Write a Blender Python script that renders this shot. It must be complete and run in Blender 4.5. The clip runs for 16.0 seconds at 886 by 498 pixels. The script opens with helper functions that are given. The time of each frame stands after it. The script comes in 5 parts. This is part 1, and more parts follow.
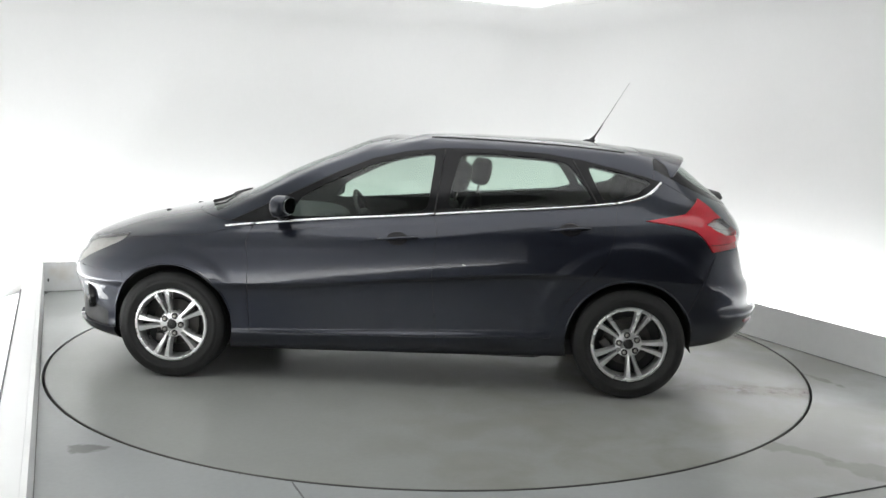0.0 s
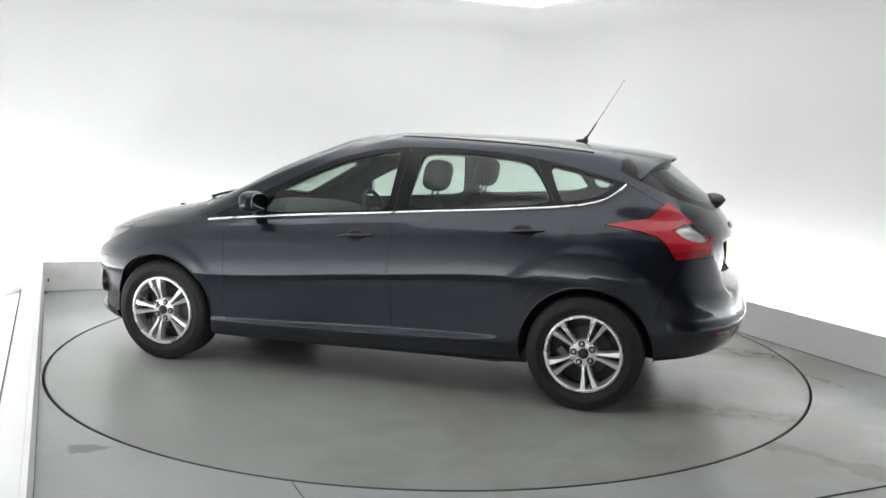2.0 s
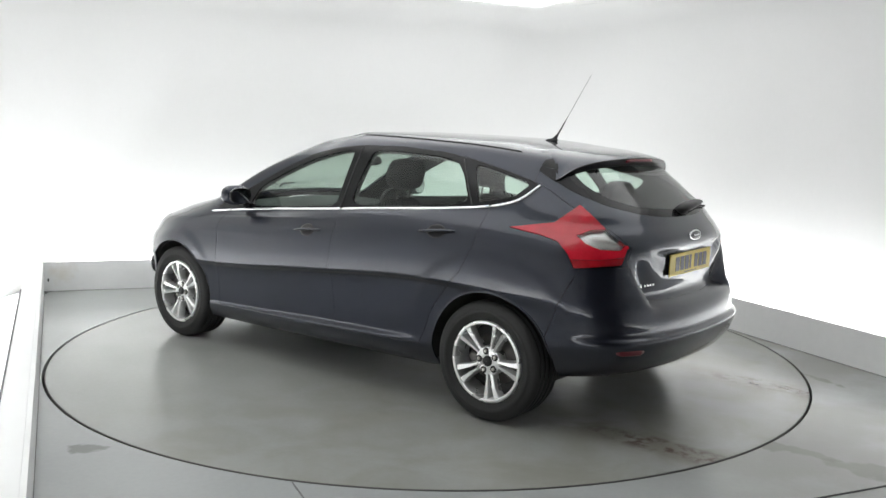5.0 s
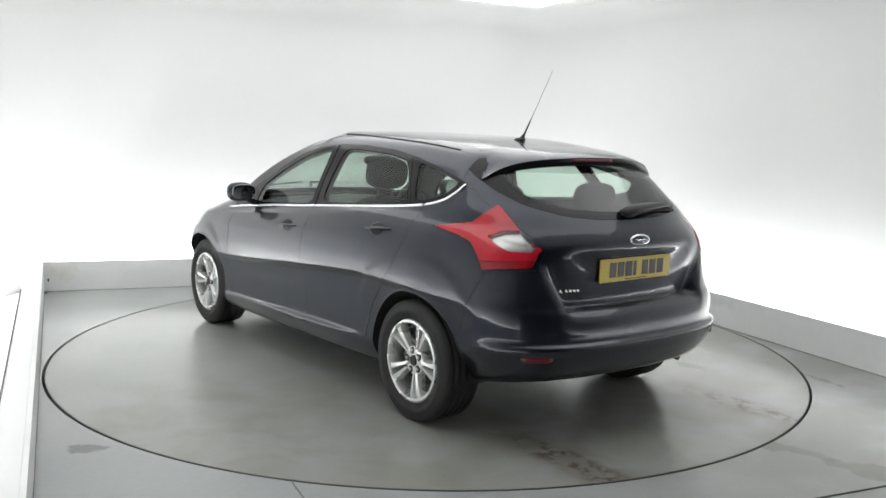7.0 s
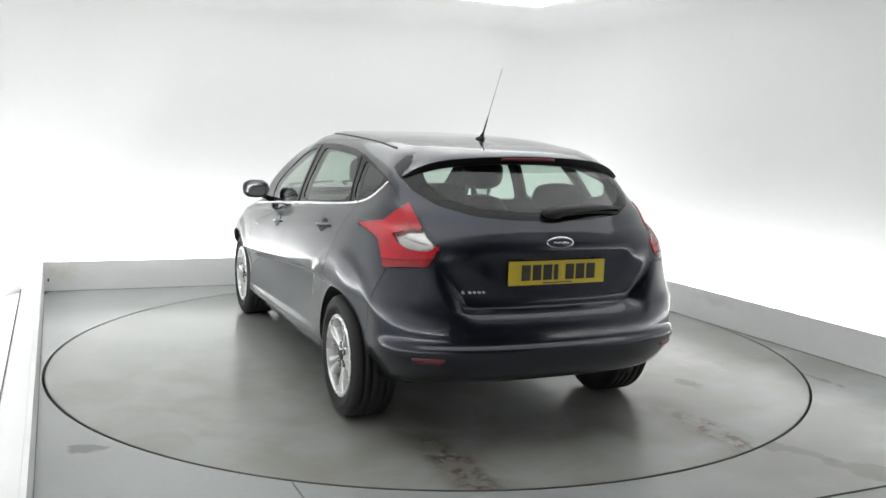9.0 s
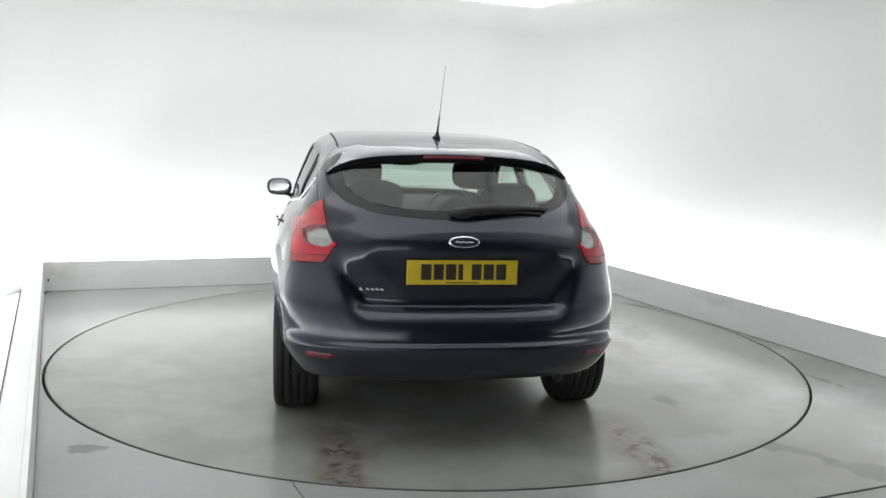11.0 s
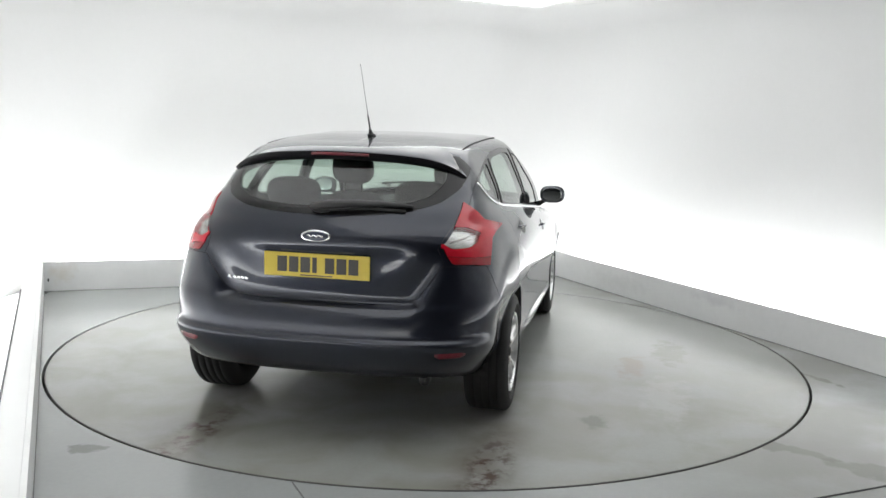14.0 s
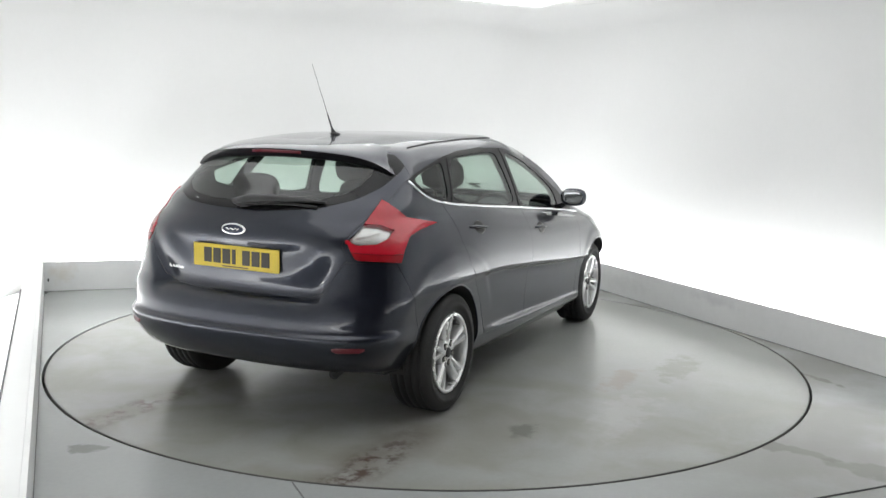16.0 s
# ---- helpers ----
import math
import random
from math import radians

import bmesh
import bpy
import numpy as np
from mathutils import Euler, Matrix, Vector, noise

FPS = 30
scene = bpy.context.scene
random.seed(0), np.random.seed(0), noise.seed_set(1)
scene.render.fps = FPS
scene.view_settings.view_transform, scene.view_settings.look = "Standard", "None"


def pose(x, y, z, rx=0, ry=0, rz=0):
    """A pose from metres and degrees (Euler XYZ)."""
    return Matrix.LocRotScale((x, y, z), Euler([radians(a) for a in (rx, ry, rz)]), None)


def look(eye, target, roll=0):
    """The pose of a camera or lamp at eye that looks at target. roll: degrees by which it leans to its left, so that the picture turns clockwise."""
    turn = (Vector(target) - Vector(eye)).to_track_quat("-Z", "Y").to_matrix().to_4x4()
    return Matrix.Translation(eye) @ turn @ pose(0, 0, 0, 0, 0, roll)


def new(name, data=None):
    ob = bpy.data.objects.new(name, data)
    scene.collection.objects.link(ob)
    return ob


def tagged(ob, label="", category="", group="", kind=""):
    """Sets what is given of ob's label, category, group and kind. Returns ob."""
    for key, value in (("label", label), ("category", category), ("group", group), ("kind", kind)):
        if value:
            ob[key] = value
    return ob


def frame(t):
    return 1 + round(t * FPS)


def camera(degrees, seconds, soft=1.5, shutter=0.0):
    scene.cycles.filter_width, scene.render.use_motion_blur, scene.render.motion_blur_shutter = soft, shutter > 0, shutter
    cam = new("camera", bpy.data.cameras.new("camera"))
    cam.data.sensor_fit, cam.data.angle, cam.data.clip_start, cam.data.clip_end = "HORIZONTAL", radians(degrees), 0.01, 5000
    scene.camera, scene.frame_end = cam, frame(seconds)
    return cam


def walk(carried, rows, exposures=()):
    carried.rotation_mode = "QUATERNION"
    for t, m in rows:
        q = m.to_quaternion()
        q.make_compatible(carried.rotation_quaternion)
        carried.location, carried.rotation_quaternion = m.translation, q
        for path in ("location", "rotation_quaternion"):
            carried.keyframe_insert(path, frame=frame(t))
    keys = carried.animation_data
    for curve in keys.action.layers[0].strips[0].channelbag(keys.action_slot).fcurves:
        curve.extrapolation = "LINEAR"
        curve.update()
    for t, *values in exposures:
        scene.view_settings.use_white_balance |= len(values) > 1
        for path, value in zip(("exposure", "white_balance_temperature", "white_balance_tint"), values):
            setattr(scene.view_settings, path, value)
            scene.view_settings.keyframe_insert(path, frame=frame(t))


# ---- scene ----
# The camera stands still near a corner of the booth.
EYE = Vector((0.0, -5.9075, 1.4924))
AIM = Vector((0.0116, 0.9907, -0.1359))
cam = camera(53.875, 16.0, soft=1.5)
walk(cam, [(0.0, look(EYE, EYE + AIM, 1.717)), (16.0, look(EYE, EYE + AIM, 1.717))])

# Booth plan: corners of the low kerb board on the floor, anticlockwise.
BACK_LEFT, BACK_RIGHT = Vector((-3.35, 1.54)), Vector((1.245, 3.26))
FRONT_RIGHT, FRONT_LEFT = Vector((5.575, -6.4)), Vector((0.43, -7.2))
KERB = [FRONT_LEFT, FRONT_RIGHT, BACK_RIGHT, BACK_LEFT]
KERB_H = 0.255
TROUGH = 0.34
CEILING_Z = 2.76
RING_R = 2.447

# ---- world and lights ----
world = bpy.data.worlds.new("world")
world.use_nodes = True
world.node_tree.nodes["Background"].inputs[0].default_value = (1, 1, 1, 1)
world.node_tree.nodes["Background"].inputs[1].default_value = 0.02
scene.world = world
scene.view_settings.exposure = 0.0
PANEL_GLOW = 1.05
TROUGH_WATTS = 27.0


def strip_lamp(p, q, watts):
    """A long fluorescent strip in the trough behind a kerb board, shining up the wall."""
    data = bpy.data.lights.new("trough_light", "AREA")
    data.shape, data.size, data.size_y = "RECTANGLE", (q - p).length + 0.3, 0.06
    data.energy, data.color = watts * (q - p).length / 5, (0.985, 0.998, 1.0)
    along = (q - p).normalized()
    out = Vector((along.y, -along.x))
    mid = (p + q) / 2 + out * 0.28
    x = Vector((along.x, along.y, 0))
    z = -(Vector((out.x * 0.25, out.y * 0.25, 1.0)).normalized())
    y = z.cross(x)
    m = Matrix((x, y, z)).transposed().to_4x4()
    m.translation = (mid.x, mid.y, 0.08)
    ob = new("trough_light", data)
    ob.matrix_world = m
    return ob


for i, share in ((1, 0.88), (2, 1.0), (3, 1.25)):
    strip_lamp(KERB[i], KERB[(i + 1) % 4], TROUGH_WATTS * share)


# ---- materials ----
def material(name, color, rough=0.5, metal=0.0, coat=0.0, vary=0.1, scale=4.0, fine=60.0, bump=0.0, spec=0.5, bump_scale=None):
    """A procedural surface with colour variation at two scales, uneven gloss and fine relief."""
    m = bpy.data.materials.new(name)
    m.use_nodes = True
    nt = m.node_tree
    n, l = nt.nodes, nt.links
    b = n["Principled BSDF"]
    b.inputs["Metallic"].default_value = metal
    b.inputs["Specular IOR Level"].default_value = spec
    b.inputs["Coat Weight"].default_value = coat
    b.inputs["Coat Roughness"].default_value = 0.03
    co = n.new("ShaderNodeTexCoord")
    big, small = n.new("ShaderNodeTexNoise"), n.new("ShaderNodeTexNoise")
    big.inputs["Scale"].default_value, small.inputs["Scale"].default_value = scale, fine
    big.inputs["Detail"].default_value = 4
    l.new(co.outputs["Object"], big.inputs["Vector"])
    l.new(co.outputs["Object"], small.inputs["Vector"])
    add = n.new("ShaderNodeMath")
    add.operation = "MULTIPLY_ADD"
    add.inputs[1].default_value = 0.35
    l.new(small.outputs["Fac"], add.inputs[0])
    l.new(big.outputs["Fac"], add.inputs[2])
    ramp = n.new("ShaderNodeMapRange")
    ramp.inputs["From Min"].default_value, ramp.inputs["From Max"].default_value = 0.4, 0.95
    ramp.inputs["To Min"].default_value, ramp.inputs["To Max"].default_value = 1 - vary, 1 + vary
    l.new(add.outputs[0], ramp.inputs["Value"])
    mix = n.new("ShaderNodeVectorMath")
    mix.operation = "SCALE"
    mix.inputs[0].default_value = color
    l.new(ramp.outputs[0], mix.inputs["Scale"])
    l.new(mix.outputs[0], b.inputs["Base Color"])
    rr = n.new("ShaderNodeMapRange")
    rr.inputs["To Min"].default_value, rr.inputs["To Max"].default_value = rough * 0.85, min(1.0, rough * 1.15)
    l.new(big.outputs["Fac"], rr.inputs["Value"])
    l.new(rr.outputs[0], b.inputs["Roughness"])
    if bump:
        bn = n.new("ShaderNodeBump")
        bn.inputs["Strength"].default_value, bn.inputs["Distance"].default_value = bump, 0.002
        tex = small
        if bump_scale:
            tex = n.new("ShaderNodeTexNoise")
            tex.inputs["Scale"].default_value = bump_scale
            l.new(co.outputs["Object"], tex.inputs["Vector"])
        l.new(tex.outputs["Fac"], bn.inputs["Height"])
        l.new(bn.outputs[0], b.inputs["Normal"])
    return m


def glow(name, color, strength):
    m = bpy.data.materials.new(name)
    m.use_nodes = True
    b = m.node_tree.nodes["Principled BSDF"]
    b.inputs["Base Color"].default_value = (0.8, 0.8, 0.8, 1)
    b.inputs["Emission Color"].default_value = (*color, 1)
    b.inputs["Emission Strength"].default_value = strength
    return m


WALL = material("white_wall_paint", (0.80, 0.803, 0.798), 0.65, vary=0.02, scale=0.8, fine=25, bump=0.06)
KERB_PAINT = material("white_kerb_paint", (0.80, 0.805, 0.80), 0.5, vary=0.05, scale=1.5, fine=18, bump=0.08)


def stain(mat, at, size, turn, dirt, amount):
    """A ragged stain with a shape of its own on a painted surface."""
    n, l = mat.node_tree.nodes, mat.node_tree.links
    b = n["Principled BSDF"]
    src = b.inputs["Base Color"].links[0].from_socket
    co, mp, ln, ns, ad, rg, mx = (n.new("ShaderNode" + k) for k in ("TexCoord", "Mapping", "VectorMath", "TexNoise", "Math", "MapRange", "Mix"))
    mp.vector_type = "TEXTURE"
    mp.inputs["Location"].default_value, mp.inputs["Rotation"].default_value, mp.inputs["Scale"].default_value = at, (0, 0, radians(turn)), size
    l.new(co.outputs["Object"], mp.inputs["Vector"])
    ln.operation = "LENGTH"
    l.new(mp.outputs[0], ln.inputs[0])
    ns.inputs["Scale"].default_value, ns.inputs["Detail"].default_value = 14, 6
    l.new(co.outputs["Object"], ns.inputs["Vector"])
    ad.operation, ad.inputs[1].default_value = "MULTIPLY_ADD", 2.2
    l.new(ns.outputs["Fac"], ad.inputs[0])
    l.new(ln.outputs["Value"], ad.inputs[2])
    rg.inputs["From Min"].default_value, rg.inputs["From Max"].default_value = 1.2, 2.2
    rg.inputs["To Min"].default_value, rg.inputs["To Max"].default_value = amount, 0.0
    l.new(ad.outputs[0], rg.inputs["Value"])
    mx.data_type = "RGBA"
    mx.inputs[7].default_value = (*dirt, 1)
    l.new(rg.outputs[0], mx.inputs[0])
    l.new(src, mx.inputs[6])
    l.new(mx.outputs[2], b.inputs["Base Color"])


# rust at the corner of the back board, grey scuffs on the east board
stain(KERB_PAINT, (-3.22, 1.59, 0.16), (0.12, 0.2, 0.10), 20, (0.60, 0.53, 0.42), 0.35)
stain(KERB_PAINT, (2.27, 0.97, 0.20), (0.2, 0.3, 0.05), 24, (0.48, 0.47, 0.51), 0.3)
stain(KERB_PAINT, (1.75, 2.15, 0.12), (0.3, 0.5, 0.08), 24, (0.58, 0.58, 0.57), 0.3)
SHUTTER = material("dark_grey_shutter_paint", (0.05, 0.052, 0.055), 0.55, vary=0.1)
GREY_JOINT = material("grey_joint_strip", (0.13, 0.13, 0.13), 0.7)
CEILING_PAINT = material("white_ceiling_paint", (0.8, 0.8, 0.79), 0.7, vary=0.02, bump=0.05)
PANEL = glow("lit_diffuser", (0.985, 0.998, 1.0), PANEL_GLOW)


# ---- mesh helpers ----
def part(name, bm, mat, parent=None, label="", smooth=False):
    """Links a bmesh as one mesh object, under a thing or a part."""
    me = bpy.data.meshes.new(name)
    if smooth:
        for f in bm.faces:
            f.smooth = True
    bm.to_mesh(me)
    bm.free()
    me.materials.append(mat)
    ob = new(name, me)
    if parent:
        ob.parent = parent
    return tagged(ob, label) if label else ob


def prism(bm, loop, z0, z1, cap=True):
    """An upright prism over a plan loop."""
    lo = [bm.verts.new((p[0], p[1], z0)) for p in loop]
    hi = [bm.verts.new((p[0], p[1], z1)) for p in loop]
    k = len(loop)
    for i in range(k):
        bm.faces.new((lo[i], lo[(i + 1) % k], hi[(i + 1) % k], hi[i]))
    if cap:
        bm.faces.new(hi)
        bm.faces.new(lo[::-1])
    return lo, hi


def bevelled(bm, width, segments=2, angle=35):
    es = [e for e in bm.edges if len(e.link_faces) == 2 and e.calc_face_angle(0) > radians(angle)]
    bmesh.ops.bevel(bm, geom=es, offset=width, segments=segments, affect="EDGES", profile=0.5)


def offset_loop(loop, d):
    """The plan loop moved outwards by d (anticlockwise loop)."""
    out = []
    for i, p in enumerate(loop):
        a, b = loop[i - 1], loop[(i + 1) % len(loop)]
        n1 = Vector(((p - a).y, -(p - a).x)).normalized()
        n2 = Vector(((b - p).y, -(b - p).x)).normalized()
        m = (n1 + n2).normalized()
        out.append(p + m * (d / m.dot(n1)))
    return out


def rounded_loop(loop, r, steps=8):
    out = []
    for i, p in enumerate(loop):
        u, v = (loop[i - 1] - p).normalized(), (loop[(i + 1) % len(loop)] - p).normalized()
        half = math.acos(max(-1, min(1, u.dot(v)))) / 2
        back = r / math.tan(half)
        c = p + (u + v).normalized() * (r / math.sin(half))
        a0, a1 = p + u * back - c, p + v * back - c
        t0 = math.atan2(a0.y, a0.x)
        turn = (math.atan2(a1.y, a1.x) - t0 + math.pi) % (2 * math.pi) - math.pi
        for k in range(steps + 1):
            t = t0 + turn * k / steps
            out.append(c + Vector((math.cos(t), math.sin(t))) * r)
    return out


# ---- booth ----
def build_booth():
    # the wall: a loop with rounded corners that coves over into the ceiling
    bm = bmesh.new()
    rows = [(0.0, -0.3), (0.0, CEILING_Z - 0.25)]
    for k in range(1, 9):
        t = radians(90 * k / 8)
        rows.append((0.25 * (1 - math.cos(t)), CEILING_Z - 0.25 + 0.25 * math.sin(t)))
    rings = []
    for inset, z in rows:
        lp = rounded_loop(offset_loop(KERB, TROUGH - inset), 0.75)
        rings.append([bm.verts.new((p.x, p.y, z)) for p in lp])
    k = len(rings[0])
    for a, b in zip(rings, rings[1:]):
        for i in range(k):
            bm.faces.new((a[i], b[i], b[(i + 1) % k], a[(i + 1) % k]))
    ob = part("wall", bm, WALL, smooth=True)
    so = ob.modifiers.new("thickness", "SOLIDIFY")
    so.thickness, so.offset = 0.1, -1
    tagged(ob, "seamless white painted booth wall with rounded corners", "wall", kind="structure")
    bm = bmesh.new()
    prism(bm, rounded_loop(offset_loop(KERB, TROUGH - 0.25), 0.75), CEILING_Z, CEILING_Z + 0.1)
    tagged(part("ceiling", bm, CEILING_PAINT), "plain white booth ceiling", "ceiling", kind="structure")
    # kerb boards
    names = ("south", "east", "north", "west")
    outer = offset_loop(KERB, 0.022)
    for i in range(4):
        j = (i + 1) % 4
        bm = bmesh.new()
        prism(bm, [KERB[i], KERB[j], outer[j], outer[i]], 0.0, KERB_H)
        bevelled(bm, 0.004)
        tagged(part("baseboard_" + names[i], bm, KERB_PAINT), "low white board hiding the wall lights", "kerb board", kind="structure")
    # dark joint where each board meets the floor
    inner = offset_loop(KERB, -0.003)
    for i in range(4):
        j = (i + 1) % 4
        bm = bmesh.new()
        prism(bm, [inner[i], inner[j], KERB[j], KERB[i]], 0.0, 0.003)
        tagged(part("trim_floor_joint", bm, GREY_JOINT), "thin dark joint between kerb board and floor", "joint", kind="structure")
    # the west board has a flat cover with a dark joint
    along = (KERB[0] - KERB[3]).normalized()
    out = Vector((-along.y, along.x)) * -1
    if (KERB[3] + out).x > KERB[3].x:
        out = -out
    a, b = KERB[3] + along * 0.03, KERB[0] - along * 0.03
    bm = bmesh.new()
    prism(bm, [a + out * 0.023, b + out * 0.023, b + out * 0.130, a + out * 0.130], KERB_H - 0.02, KERB_H - 0.001)
    bmesh.ops.recalc_face_normals(bm, faces=bm.faces)
    tagged(part("trim_cover", bm, WALL), "flat white cover on the kerb board", "kerb cover", kind="structure")
    bm = bmesh.new()
    c = KERB[3] + along * 1.27
    prism(bm, [c + out * 0.131, b + out * 0.131, b + out * 0.140, c + out * 0.140], KERB_H - 0.02, KERB_H + 0.002)
    bmesh.ops.recalc_face_normals(bm, faces=bm.faces)
    tagged(part("trim_joint", bm, GREY_JOINT), "grey joint along the kerb cover", "joint", kind="structure")
    # grey roller shutter that closes the entrance side
    p, q = KERB[0], KERB[1]
    along = (q - p).normalized()
    inn = Vector((-along.y, along.x))
    if (p + inn - BACK_LEFT).length > (p - inn - BACK_LEFT).length:
        inn = -inn
    bm = bmesh.new()
    steps = 22
    for k in range(steps):
        z0, z1 = k * CEILING_Z / steps, (k + 1) * CEILING_Z / steps
        a, b = p + along * 0.1 + inn * 0.03, q - along * 0.1 + inn * 0.03
        c, d = b - inn * 0.02, a - inn * 0.02
        prism(bm, [a, b, c, d], z0 + 0.003, z1 - 0.003)
    bmesh.ops.recalc_face_normals(bm, faces=bm.faces)
    tagged(part("door_1", bm, SHUTTER), "closed dark grey roller shutter", "shutter", kind="structure")
    # unseen dark slab before the shutter, added to darken the car's reflections
    deep = [p, q, q + (BACK_RIGHT - q).normalized() * 3.4, p + (BACK_LEFT - p).normalized() * 3.4]
    bm = bmesh.new()
    prism(bm, offset_loop(deep, 0.26), 2.655, 2.70)
    bmesh.ops.recalc_face_normals(bm, faces=bm.faces)
    tagged(part("ceiling_reflection_shade", bm, SHUTTER), "unseen dark grey slab added over the entrance to darken reflections", "soffit", kind="structure")
    # small dark cable plug on the back board beside the corner
    d = (BACK_RIGHT - BACK_LEFT).normalized()
    inn = Vector((d.y, -d.x))
    c = BACK_LEFT + d * 0.035 + inn * 0.004
    bm = bmesh.new()
    bmesh.ops.create_cone(bm, cap_ends=True, segments=12, radius1=0.008, radius2=0.007, depth=0.01)
    bmesh.ops.transform(bm, matrix=Matrix.Translation((c.x, c.y, 0.10)) @ Matrix.Rotation(math.atan2(d.y, d.x), 4, "Z") @ Matrix.Rotation(radians(90), 4, "X") @ Matrix.Diagonal((1, 2.2, 1, 1)), verts=bm.verts)
    tagged(part("cable_plug", bm, GREY_JOINT), "small dark plug in the white kerb board", "plug")
    # trough bottom
    bm = bmesh.new()
    o2 = offset_loop(KERB, TROUGH + 0.05)
    for i in range(4):
        j = (i + 1) % 4
        f = [bm.verts.new((p.x, p.y, 0.006)) for p in (outer[i], outer[j], o2[j], o2[i])]
        bm.faces.new(f)
    tagged(part("trim", bm, WALL), "white light trough behind the kerb boards", "trough", kind="structure")


def ceiling_light(cx, cy, w, d, turn):
    root = tagged(new("ceiling_light"), "large flat white lit diffuser panel in the ceiling", "ceiling light", "ceiling lights")
    root.matrix_world = pose(cx, cy, CEILING_Z - 0.02, 0, 0, turn)
    bm = bmesh.new()
    bmesh.ops.create_grid(bm, x_segments=1, y_segments=1, size=0.5)
    bmesh.ops.transform(bm, matrix=Matrix.Diagonal((w - 0.016, -(d - 0.016), 1, 1)), verts=bm.verts)
    bmesh.ops.reverse_faces(bm, faces=bm.faces)
    part("diffuser", bm, PANEL, root)
    bm = bmesh.new()
    a = [Vector((x * w / 2, y * d / 2)) for x, y in ((-1, -1), (1, -1), (1, 1), (-1, 1))]
    b = offset_loop(a, -0.008)
    for i in range(4):
        j = (i + 1) % 4
        prism(bm, [a[i], a[j], b[j], b[i]], -0.015, 0.06)
    part("frame", bm, KERB_PAINT, root)
    return root


